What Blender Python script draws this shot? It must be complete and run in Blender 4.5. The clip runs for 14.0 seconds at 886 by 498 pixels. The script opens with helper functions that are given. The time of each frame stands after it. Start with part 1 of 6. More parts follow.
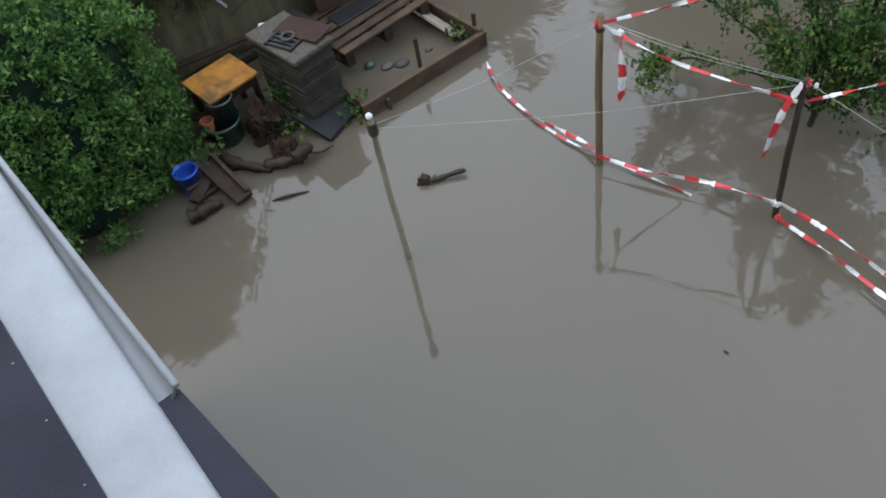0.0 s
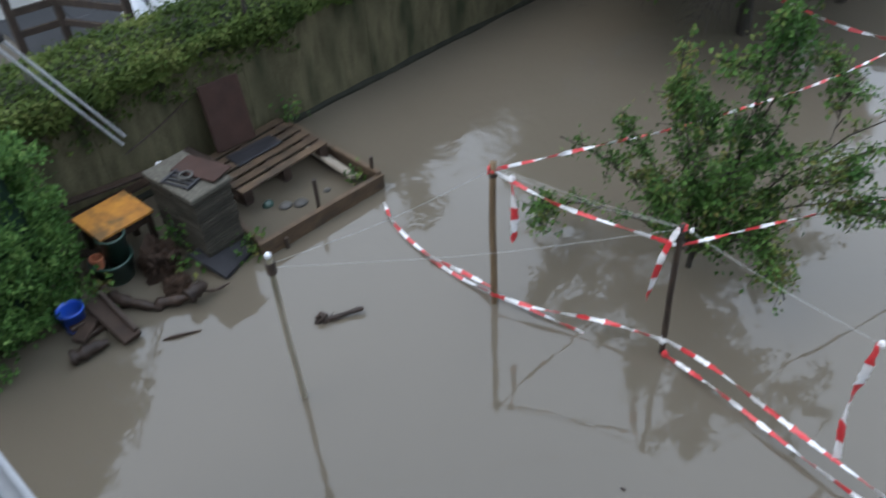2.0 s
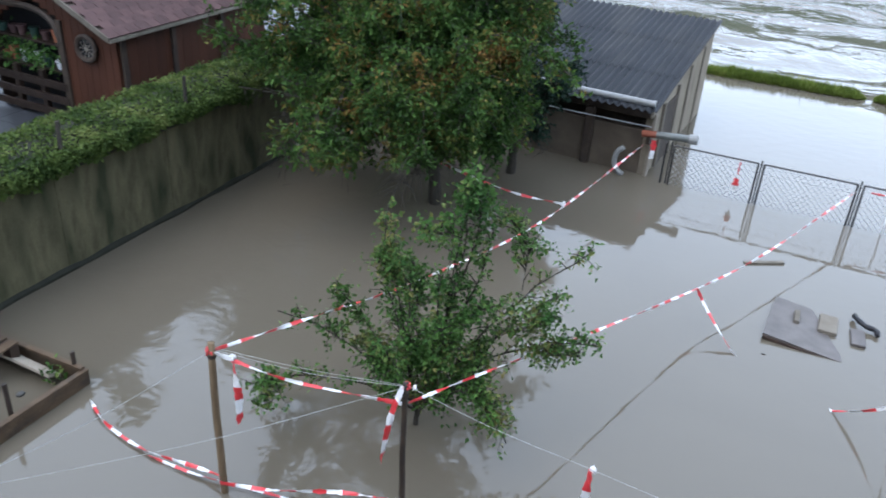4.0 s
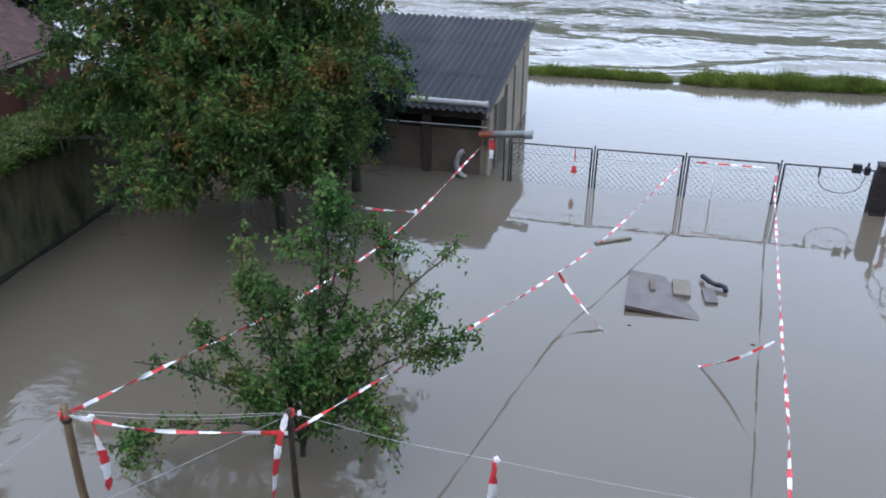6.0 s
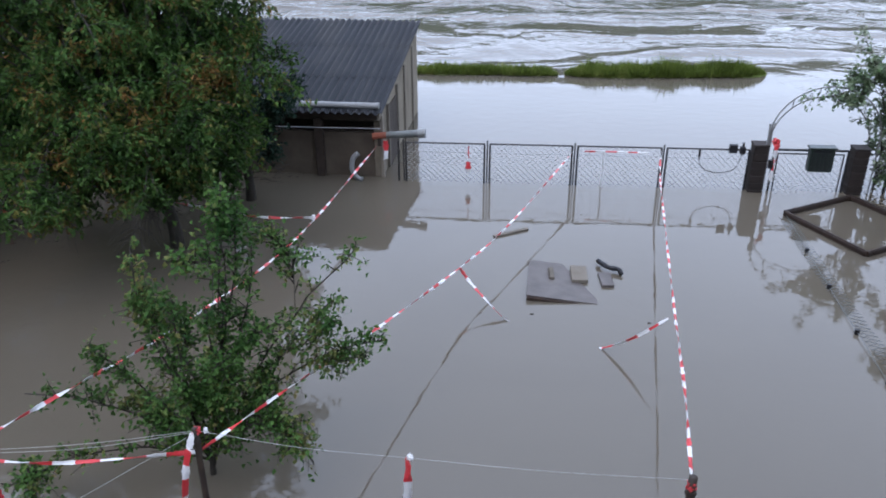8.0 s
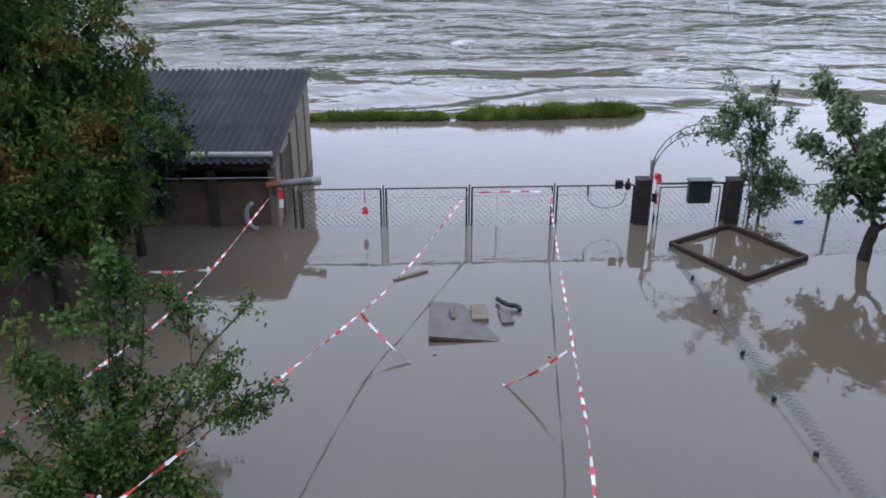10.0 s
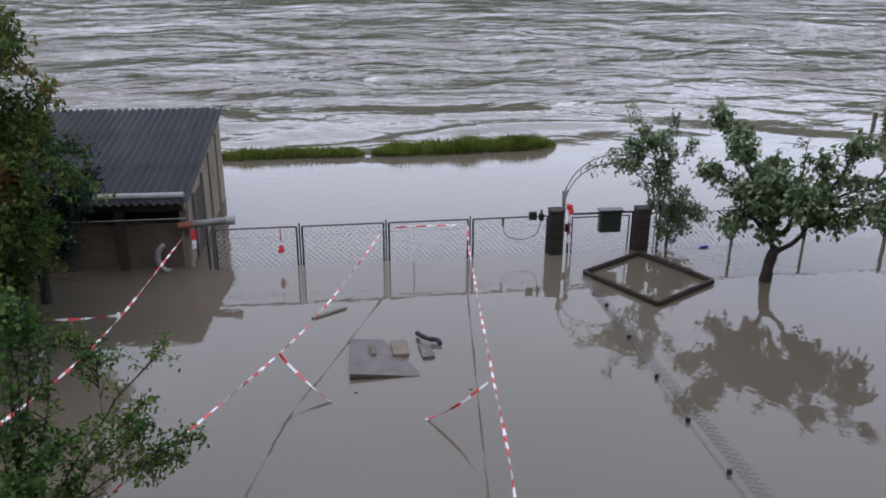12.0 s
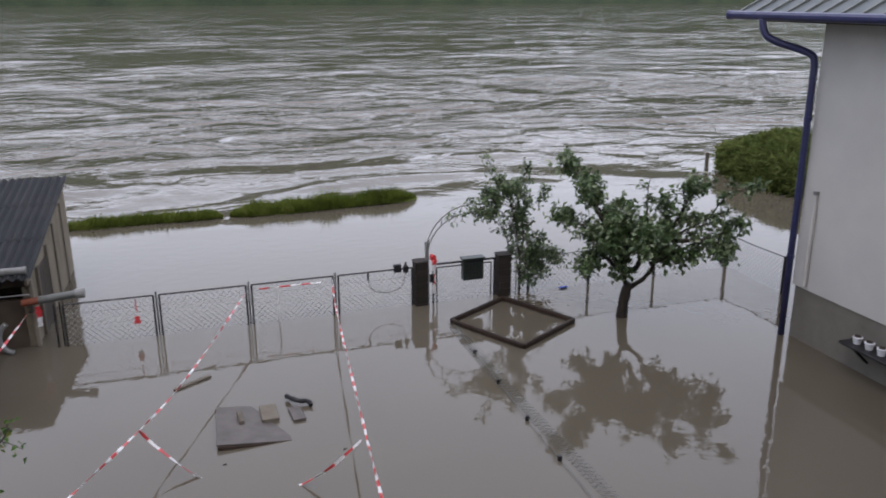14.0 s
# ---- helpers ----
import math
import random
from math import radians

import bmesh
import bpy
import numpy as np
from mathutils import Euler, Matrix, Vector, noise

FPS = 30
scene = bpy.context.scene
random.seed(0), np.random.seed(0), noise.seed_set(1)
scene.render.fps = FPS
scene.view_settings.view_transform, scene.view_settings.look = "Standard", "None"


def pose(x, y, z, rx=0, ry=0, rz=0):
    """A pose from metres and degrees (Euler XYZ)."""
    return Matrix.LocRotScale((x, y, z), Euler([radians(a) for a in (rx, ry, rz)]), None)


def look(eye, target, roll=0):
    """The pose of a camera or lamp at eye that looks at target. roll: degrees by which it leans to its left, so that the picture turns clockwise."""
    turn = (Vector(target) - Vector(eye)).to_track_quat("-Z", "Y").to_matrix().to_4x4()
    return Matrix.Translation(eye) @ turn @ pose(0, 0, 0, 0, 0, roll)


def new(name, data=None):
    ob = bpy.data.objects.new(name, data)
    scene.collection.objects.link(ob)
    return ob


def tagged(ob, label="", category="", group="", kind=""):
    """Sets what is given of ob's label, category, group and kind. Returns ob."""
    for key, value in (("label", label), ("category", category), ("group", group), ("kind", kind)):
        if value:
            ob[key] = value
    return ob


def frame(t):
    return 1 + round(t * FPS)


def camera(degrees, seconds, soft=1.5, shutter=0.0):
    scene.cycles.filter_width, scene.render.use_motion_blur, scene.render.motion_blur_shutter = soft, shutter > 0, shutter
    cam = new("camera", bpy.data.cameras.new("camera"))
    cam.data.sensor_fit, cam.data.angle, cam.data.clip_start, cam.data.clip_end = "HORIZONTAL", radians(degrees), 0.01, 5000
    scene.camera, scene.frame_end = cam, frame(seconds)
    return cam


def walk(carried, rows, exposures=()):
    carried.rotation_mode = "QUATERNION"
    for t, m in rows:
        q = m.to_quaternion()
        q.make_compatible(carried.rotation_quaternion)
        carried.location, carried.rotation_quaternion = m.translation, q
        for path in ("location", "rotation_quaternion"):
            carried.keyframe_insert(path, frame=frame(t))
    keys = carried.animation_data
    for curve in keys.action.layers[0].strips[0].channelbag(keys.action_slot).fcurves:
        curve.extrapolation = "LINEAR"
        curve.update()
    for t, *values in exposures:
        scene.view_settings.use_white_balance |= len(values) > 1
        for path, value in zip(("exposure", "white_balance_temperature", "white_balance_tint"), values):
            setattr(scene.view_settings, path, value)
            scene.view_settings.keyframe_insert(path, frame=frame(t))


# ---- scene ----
cam = camera(56.9, 14.0, soft=1.75, shutter=0.5)
PATH = [
    (0, look((0.033, 0.098, 4.987), (-4.500, 2.674, -1.080), -12.63)),
    (0.5, look((0.032, 0.092, 4.983), (-4.519, 2.791, -1.017), -11.47)),
    (1, look((0.035, 0.077, 5.000), (-4.607, 3.053, -0.796), -9.72)),
    (1.5, look((0.021, 0.070, 5.002), (-4.636, 3.408, -0.581), -7.60)),
    (2, look((0.031, 0.072, 5.030), (-4.471, 4.103, -0.212), -4.05)),
    (2.5, look((0.021, 0.059, 5.032), (-4.146, 4.884, 0.199), -0.79)),
    (3, look((0.031, 0.050, 5.043), (-3.693, 5.574, 0.615), 1.47)),
    (3.5, look((0.037, 0.038, 5.049), (-3.290, 6.048, 0.949), 3.04)),
    (4, look((0.047, 0.019, 5.048), (-2.843, 6.403, 1.189), 3.69)),
    (4.2, look((0.048, 0.025, 5.053), (-2.692, 6.463, 1.175), 3.57)),
    (6.3, look((-0.099, 0.063, 4.781), (-1.542, 7.099, 1.258), -0.32)),
    (6.5, look((-0.085, 0.054, 4.789), (-1.473, 7.105, 1.274), -0.78)),
    (7, look((-0.073, 0.054, 4.788), (-1.207, 7.120, 1.212), -1.11)),
    (7.5, look((-0.061, 0.047, 4.791), (-0.925, 7.144, 1.202), -0.62)),
    (7.7, look((-0.058, 0.046, 4.793), (-0.827, 7.159, 1.213), -0.48)),
    (9.8, look((-0.028, 0.010, 4.803), (0.219, 7.337, 1.600), -0.12)),
    (10, look((-0.025, 0.006, 4.805), (0.307, 7.348, 1.644), -0.01)),
    (10.5, look((-0.010, -0.011, 4.816), (0.504, 7.355, 1.736), 0.14)),
    (11, look((-0.008, -0.007, 4.801), (0.710, 7.376, 1.805), 0.13)),
    (11.5, look((-0.007, -0.013, 4.834), (0.901, 7.364, 1.875), 0.34)),
    (12, look((-0.006, -0.020, 4.830), (1.120, 7.369, 1.979), 0.41)),
    (12.5, look((-0.003, -0.023, 4.849), (1.321, 7.372, 2.100), 0.55)),
    (13, look((0.031, -0.039, 4.848), (1.613, 7.359, 2.248), 0.55)),
    (13.5, look((0.045, -0.045, 4.857), (2.071, 7.289, 2.388), 0.13)),
    (14, look((0.045, -0.049, 4.844), (2.454, 7.207, 2.490), -0.17)),
]
EXPOSURES = [(0.0, 0.77, 6500, 12), (1.5, 0.82, 6400, 12), (2.5, 1.05, 6200, 12), (4.0, 1.2, 5980, 12), (6.5, 0.86, 5930, 16), (7.5, 0.76, 5930, 17), (10.0, 0.46, 6200, 22), (12.5, 0.24, 6650, 22), (14.0, 0.15, 6900, 21)]
walk(cam, PATH, EXPOSURES)

# ---- sky and light: overcast, after rain ----
world = bpy.data.worlds.new("overcast_sky")
scene.world = world
world.use_nodes = True
wt = world.node_tree
sky = wt.nodes.new("ShaderNodeTexSky")
sky.sky_type = "NISHITA"
sky.sun_disc = False
sky.sun_elevation, sky.sun_rotation = radians(60), radians(209)
sky.air_density, sky.dust_density, sky.ozone_density = 1.0, 4.0, 1.0
bg_sky, bg_cloud, add = wt.nodes["Background"], wt.nodes.new("ShaderNodeBackground"), wt.nodes.new("ShaderNodeAddShader")
bg_sky.inputs[1].default_value = 0.05
bg_cloud.inputs[0].default_value, bg_cloud.inputs[1].default_value = (0.77, 0.89, 1.03, 1), 1.6
wt.links.new(sky.outputs[0], bg_sky.inputs[0])
wt.links.new(bg_sky.outputs[0], add.inputs[0])
wt.links.new(bg_cloud.outputs[0], add.inputs[1])
wt.links.new(add.outputs[0], wt.nodes["World Output"].inputs[0])
sun = new("sun", bpy.data.lights.new("sun", "SUN"))
sun.data.energy, sun.data.angle, sun.data.color = 0.5, radians(40), (1.0, 0.97, 0.92)
sun.matrix_world = look((-5, -9, 18), (0, 0, 0))
scene.view_settings.exposure = 0.0


# ---- materials ----
WET = 0.66  # rain-soaked surfaces are darker than dry ones


def wet(c):
    return (c[0] * WET, c[1] * WET, c[2] * WET, 1)


def mat(name, c1, c2, rough=0.7, metal=0.0, scale=6.0, fine=60.0, bump=0.3, spread=0.0, stretch=(1, 1, 1), dirt=None, dirt_scale=1.5, dirt_amount=0.5):
    """Two colours mixed by coarse and fine noise, bump from the fine noise, optional stains and per-object change."""
    m = bpy.data.materials.new(name)
    m.use_nodes = True
    t, n = m.node_tree, m.node_tree.nodes
    p = n["Principled BSDF"]
    p.inputs["Specular IOR Level"].default_value = 0.2 if rough >= 0.5 else 0.5
    mp = n.new("ShaderNodeMapping")
    mp.inputs["Scale"].default_value = stretch
    ge = n.new("ShaderNodeNewGeometry")
    t.links.new(ge.outputs["Position"], mp.inputs[0])
    a, b = n.new("ShaderNodeTexNoise"), n.new("ShaderNodeTexNoise")
    a.inputs["Scale"].default_value, a.inputs["Detail"].default_value = scale, 5
    b.inputs["Scale"].default_value, b.inputs["Detail"].default_value = fine, 4
    for x in (a, b):
        t.links.new(mp.outputs[0], x.inputs["Vector"])
    mx = n.new("ShaderNodeMath")
    mx.operation = "MULTIPLY_ADD"
    t.links.new(b.outputs[0], mx.inputs[0])
    mx.inputs[1].default_value = 0.5
    ad = n.new("ShaderNodeMath")
    ad.operation = "MULTIPLY_ADD"
    t.links.new(a.outputs[0], ad.inputs[0])
    ad.inputs[1].default_value, ad.inputs[2].default_value = 1.6, -0.55
    t.links.new(ad.outputs[0], mx.inputs[2])
    mixc = n.new("ShaderNodeMix")
    mixc.data_type = "RGBA"
    t.links.new(mx.outputs[0], mixc.inputs["Factor"])
    mixc.inputs["A"].default_value, mixc.inputs["B"].default_value = wet(c1), wet(c2)
    out = mixc.outputs["Result"]
    if dirt:
        d = n.new("ShaderNodeTexNoise")
        d.inputs["Scale"].default_value, d.inputs["Detail"].default_value = dirt_scale, 6
        t.links.new(mp.outputs[0], d.inputs["Vector"])
        r = n.new("ShaderNodeMapRange")
        r.inputs["From Min"].default_value, r.inputs["From Max"].default_value = 0.5, 0.66
        r.inputs["To Max"].default_value = dirt_amount
        t.links.new(d.outputs[0], r.inputs["Value"])
        m2 = n.new("ShaderNodeMix")
        m2.data_type = "RGBA"
        t.links.new(r.outputs[0], m2.inputs["Factor"])
        t.links.new(out, m2.inputs["A"])
        m2.inputs["B"].default_value = wet(dirt)
        out = m2.outputs["Result"]
    if spread:
        oi = n.new("ShaderNodeObjectInfo")
        ge2 = n.new("ShaderNodeNewGeometry")
        sm = n.new("ShaderNodeMath")
        sm.operation = "ADD"
        t.links.new(oi.outputs["Random"], sm.inputs[0])
        t.links.new(ge2.outputs["Random Per Island"], sm.inputs[1])
        fr = n.new("ShaderNodeMath")
        fr.operation = "FRACT"
        t.links.new(sm.outputs[0], fr.inputs[0])
        mr = n.new("ShaderNodeMapRange")
        mr.inputs["To Min"].default_value, mr.inputs["To Max"].default_value = 1 - spread, 1 + spread
        t.links.new(fr.outputs[0], mr.inputs["Value"])
        hs = n.new("ShaderNodeHueSaturation")
        t.links.new(mr.outputs[0], hs.inputs["Value"])
        t.links.new(out, hs.inputs["Color"])
        out = hs.outputs[0]
    t.links.new(out, p.inputs["Base Color"])
    p.inputs["Roughness"].default_value, p.inputs["Metallic"].default_value = rough, metal
    if bump:
        bu = n.new("ShaderNodeBump")
        bu.inputs["Strength"].default_value, bu.inputs["Distance"].default_value = bump, 0.01
        t.links.new(mx.outputs[0], bu.inputs["Height"])
        t.links.new(bu.outputs[0], p.inputs["Normal"])
    return m


def leaf_mat(name, c1, c2, c3, rough=0.6, single=0.5, patch=2.2):
    """Foliage: colour changes leaf by leaf and in patches; some light passes through."""
    m = bpy.data.materials.new(name)
    m.use_nodes = True
    t, n = m.node_tree, m.node_tree.nodes
    p = n["Principled BSDF"]
    ge, no, ramp = n.new("ShaderNodeNewGeometry"), n.new("ShaderNodeTexNoise"), n.new("ShaderNodeValToRGB")
    no.inputs["Scale"].default_value = patch
    t.links.new(ge.outputs["Position"], no.inputs["Vector"])
    a = n.new("ShaderNodeMath")
    a.operation = "MULTIPLY_ADD"
    a.inputs[1].default_value = single
    t.links.new(ge.outputs["Random Per Island"], a.inputs[0])
    b = n.new("ShaderNodeMath")
    b.operation = "MULTIPLY_ADD"
    b.inputs[1].default_value, b.inputs[2].default_value = 1.6, -0.3 - single / 2
    t.links.new(no.outputs[0], b.inputs[0])
    t.links.new(b.outputs[0], a.inputs[2])
    t.links.new(a.outputs[0], ramp.inputs[0])
    e = ramp.color_ramp.elements
    e[0].position, e[0].color = 0.15, wet(c1)
    e[1].position, e[1].color = 0.6, wet(c2)
    x = e.new(0.95)
    x.color = wet(c3)
    t.links.new(ramp.outputs[0], p.inputs["Base Color"])
    p.inputs["Roughness"].default_value = rough
    p.inputs["Specular IOR Level"].default_value = 0.1 if rough >= 0.5 else 0.5
    tr, mixs = n.new("ShaderNodeBsdfTranslucent"), n.new("ShaderNodeMixShader")
    t.links.new(ramp.outputs[0], tr.inputs[0])
    mixs.inputs[0].default_value = 0.28
    t.links.new(p.outputs[0], mixs.inputs[1])
    t.links.new(tr.outputs[0], mixs.inputs[2])
    t.links.new(mixs.outputs[0], n["Material Output"].inputs[0])
    return m


def water_mat():
    """Silty flood water: matt brown body under a clear mirror surface; still in the yard, choppy in the river."""
    m = bpy.data.materials.new("flood_water")
    m.use_nodes = True
    t, n = m.node_tree, m.node_tree.nodes
    p = n["Principled BSDF"]
    ge = n.new("ShaderNodeNewGeometry")
    sp = n.new("ShaderNodeSeparateXYZ")
    t.links.new(ge.outputs["Position"], sp.inputs[0])
    silt = n.new("ShaderNodeTexNoise")
    silt.inputs["Scale"].default_value, silt.inputs["Detail"].default_value, silt.inputs["Distortion"].default_value = 0.35, 4, 0.8
    t.links.new(ge.outputs["Position"], silt.inputs["Vector"])
    mc = n.new("ShaderNodeMix")
    mc.data_type = "RGBA"
    t.links.new(silt.outputs[0], mc.inputs["Factor"])
    mc.inputs["A"].default_value, mc.inputs["B"].default_value = (0.064, 0.055, 0.041, 1), (0.080, 0.069, 0.052, 1)
    t.links.new(mc.outputs["Result"], p.inputs["Base Color"])
    p.inputs["IOR"].default_value = 1.42
    river = n.new("ShaderNodeMapRange")
    river.interpolation_type = "SMOOTHSTEP"
    river.inputs["From Min"].default_value, river.inputs["From Max"].default_value = 17.5, 30
    t.links.new(sp.outputs[1], river.inputs["Value"])
    ro = n.new("ShaderNodeMapRange")
    ro.inputs["To Min"].default_value, ro.inputs["To Max"].default_value = 0.03, 0.06
    t.links.new(river.outputs[0], ro.inputs["Value"])
    t.links.new(ro.outputs[0], p.inputs["Roughness"])
    mp = n.new("ShaderNodeMapping")
    mp.inputs["Scale"].default_value = (0.72, 1.0, 1.0)
    t.links.new(ge.outputs["Position"], mp.inputs[0])
    waves = []
    for scale, detail, height in ((0.1, 2, 2.6), (0.36, 3, 0.7), (1.3, 4, 0.17), (4.2, 3, 0.03)):
        w = n.new("ShaderNodeTexNoise")
        w.inputs["Scale"].default_value, w.inputs["Detail"].default_value, w.inputs["Distortion"].default_value = scale, detail, 1.3
        w.inputs["Roughness"].default_value = 0.45
        t.links.new(mp.outputs[0], w.inputs["Vector"])
        bu = n.new("ShaderNodeBump")
        bu.inputs["Distance"].default_value = height
        t.links.new(w.outputs[0], bu.inputs["Height"])
        if waves:
            t.links.new(waves[-1].outputs[0], bu.inputs["Normal"])
        waves.append(bu)
    patch = n.new("ShaderNodeTexNoise")
    patch.inputs["Scale"].default_value, patch.inputs["Detail"].default_value, patch.inputs["Distortion"].default_value = 0.075, 4, 0.9
    t.links.new(mp.outputs[0], patch.inputs["Vector"])
    pr = n.new("ShaderNodeMapRange")
    pr.inputs["From Min"].default_value, pr.inputs["From Max"].default_value = 0.4, 0.6
    pr.inputs["To Min"].default_value, pr.inputs["To Max"].default_value = 0.3, 1.0
    t.links.new(patch.outputs[0], pr.inputs["Value"])
    pm = n.new("ShaderNodeMath")
    pm.operation = "MULTIPLY"
    calm = n.new("ShaderNodeMapRange")
    calm.interpolation_type = "SMOOTHSTEP"
    calm.inputs["From Min"].default_value, calm.inputs["From Max"].default_value = 30, 75
    calm.inputs["To Min"].default_value, calm.inputs["To Max"].default_value = 1.0, 0.4
    t.links.new(sp.outputs[1], calm.inputs["Value"])
    stream = n.new("ShaderNodeMath")
    stream.operation = "MULTIPLY"
    t.links.new(river.outputs[0], stream.inputs[0])
    t.links.new(calm.outputs[0], stream.inputs[1])
    t.links.new(pr.outputs[0], pm.inputs[0])
    t.links.new(stream.outputs[0], pm.inputs[1])
    for b in waves:
        t.links.new(pm.outputs[0], b.inputs["Strength"])
    rip = n.new("ShaderNodeTexNoise")
    rip.inputs["Scale"].default_value, rip.inputs["Detail"].default_value = 4.5, 2
    t.links.new(ge.outputs["Position"], rip.inputs["Vector"])
    b2 = n.new("ShaderNodeBump")
    b2.inputs["Strength"].default_value, b2.inputs["Distance"].default_value = 0.13, 0.02
    t.links.new(rip.outputs[0], b2.inputs["Height"])
    t.links.new(bu.outputs[0], b2.inputs["Normal"])
    breeze = n.new("ShaderNodeMapRange")
    breeze.interpolation_type = "SMOOTHSTEP"
    breeze.inputs["From Min"].default_value, breeze.inputs["From Max"].default_value = -2.6, -5.5
    t.links.new(sp.outputs[0], breeze.inputs["Value"])
    br = n.new("ShaderNodeTexNoise")
    br.inputs["Scale"].default_value, br.inputs["Detail"].default_value, br.inputs["Distortion"].default_value = 2.4, 5, 0.4
    t.links.new(ge.outputs["Position"], br.inputs["Vector"])
    b3 = n.new("ShaderNodeBump")
    b3.inputs["Distance"].default_value = 0.016
    t.links.new(br.outputs[0], b3.inputs["Height"])
    open_y = n.new("ShaderNodeMapRange")
    open_y.interpolation_type = "SMOOTHSTEP"
    open_y.inputs["From Min"].default_value, open_y.inputs["From Max"].default_value = 3.6, 6.0
    t.links.new(sp.outputs[1], open_y.inputs["Value"])
    bm_ = n.new("ShaderNodeMath")
    bm_.operation = "MULTIPLY"
    t.links.new(breeze.outputs[0], bm_.inputs[0])
    t.links.new(open_y.outputs[0], bm_.inputs[1])
    t.links.new(bm_.outputs[0], b3.inputs["Strength"])
    t.links.new(b2.outputs[0], b3.inputs["Normal"])
    t.links.new(b3.outputs[0], p.inputs["Normal"])
    return m


WATER = water_mat()
CONCRETE = mat("mossy_concrete", (0.036, 0.034, 0.016), (0.16, 0.142, 0.08), 0.9, scale=3.0, fine=48, bump=1.0, stretch=(1, 2.4, 0.7), dirt=(0.02, 0.025, 0.01), dirt_scale=1.5, dirt_amount=0.9)
MOSS_AND_CORE = mat("wet_moss_and_core_shade", (0.01, 0.011, 0.007), (0.026, 0.026, 0.017), 0.8, scale=5, fine=40, bump=0.6)
PLASTER = mat("white_plaster", (0.5, 0.492, 0.465), (0.6, 0.59, 0.56), 0.85, scale=1.5, fine=90, bump=0.35, dirt=(0.5, 0.5, 0.49), dirt_scale=0.8, dirt_amount=0.4)
PLINTH = mat("grey_plinth", (0.15, 0.14, 0.12), (0.22, 0.205, 0.18), 0.85, scale=3, fine=70, bump=0.4)
WHITE_METAL = mat("white_painted_sheet", (0.31, 0.322, 0.335), (0.43, 0.44, 0.45), 0.55, scale=9, fine=120, bump=0.08, dirt=(0.27, 0.27, 0.27), dirt_scale=6, dirt_amount=0.5)
DARK_FELT = mat("dark_roof_felt", (0.022, 0.022, 0.032), (0.04, 0.04, 0.052), 0.8, scale=6, fine=150, bump=0.3)
ROOFING = mat("corrugated_sheet", (0.016, 0.018, 0.022), (0.03, 0.033, 0.039), 0.85, scale=2.2, fine=30, bump=0.15, stretch=(1, 0.35, 1), dirt=(0.05, 0.05, 0.05), dirt_scale=1.4, dirt_amount=0.6)
ROOFING.node_tree.nodes["Principled BSDF"].inputs["Specular IOR Level"].default_value = 0.25
TIMBER = mat("weathered_board", (0.10, 0.085, 0.065), (0.21, 0.185, 0.15), 0.85, scale=5, fine=45, bump=0.5, spread=0.25, stretch=(1, 1, 0.25))
PALE_TIMBER = mat("pale_board", (0.22, 0.19, 0.15), (0.34, 0.3, 0.24), 0.8, scale=5, fine=45, bump=0.4, spread=0.15)
WET_WOOD = mat("wet_dark_wood", (0.014, 0.009, 0.007), (0.055, 0.036, 0.026), 0.5, scale=9, fine=60, bump=0.8, spread=0.3)
BROWN_WOOD = mat("brown_wet_board", (0.018, 0.011, 0.008), (0.05, 0.032, 0.022), 0.75, scale=7, fine=50, bump=0.6, spread=0.3)
POLE = mat("pole_wood", (0.1, 0.066, 0.036), (0.22, 0.155, 0.09), 0.75, scale=8, fine=60, bump=0.5, stretch=(3, 3, 0.5), dirt=(0.09, 0.07, 0.05), dirt_scale=3)
PALE_POLE = mat("peeled_pole", (0.2, 0.175, 0.125), (0.36, 0.32, 0.24), 0.7, scale=8, fine=60, bump=0.5, stretch=(3, 3, 0.5), dirt=(0.12, 0.11, 0.07), dirt_scale=3, dirt_amount=0.8)
BED_WOOD = mat("soaked_bed_board", (0.04, 0.025, 0.015), (0.11, 0.074, 0.045), 0.6, scale=6, fine=50, bump=0.7, spread=0.25, stretch=(1, 1, 2), dirt=(0.03, 0.024, 0.018), dirt_scale=4, dirt_amount=0.7)
DARK_POLE = mat("dark_stake", (0.025, 0.02, 0.018), (0.07, 0.05, 0.035), 0.6, scale=8, fine=60, bump=0.5)
BARK = mat("bark", (0.02, 0.017, 0.014), (0.06, 0.052, 0.04), 0.85, scale=10, fine=60, bump=0.8, stretch=(2, 2, 0.6))
RED = mat("red_tape", (0.52, 0.022, 0.03), (0.66, 0.04, 0.045), 0.4, scale=12, fine=90, bump=0.15)
WHITE = mat("white_tape", (0.72, 0.72, 0.72), (0.84, 0.84, 0.84), 0.4, scale=12, fine=90, bump=0.15)
STRING = mat("pale_cord", (0.3, 0.3, 0.28), (0.4, 0.4, 0.38), 0.7, bump=0)
STEEL = mat("painted_dark_steel", (0.016, 0.016, 0.018), (0.035, 0.035, 0.038), 0.45, metal=0.3, scale=15, fine=90, bump=0.1)
WIRE = mat("zinc_wire", (0.42, 0.43, 0.44), (0.6, 0.61, 0.62), 0.5, metal=0.2, scale=15, bump=0)
GREY_PIPE = mat("grey_pipe", (0.17, 0.175, 0.17), (0.25, 0.255, 0.25), 0.45, scale=7, fine=70, bump=0.1, dirt=(0.16, 0.16, 0.15), dirt_scale=5)
DARK_PIPE = mat("dull_grey_pipe", (0.07, 0.08, 0.075), (0.13, 0.14, 0.13), 0.45, scale=7, fine=70, bump=0.1)
ORANGE = mat("orange_pipe", (0.2, 0.06, 0.035), (0.28, 0.09, 0.05), 0.6, scale=9, bump=0.1)
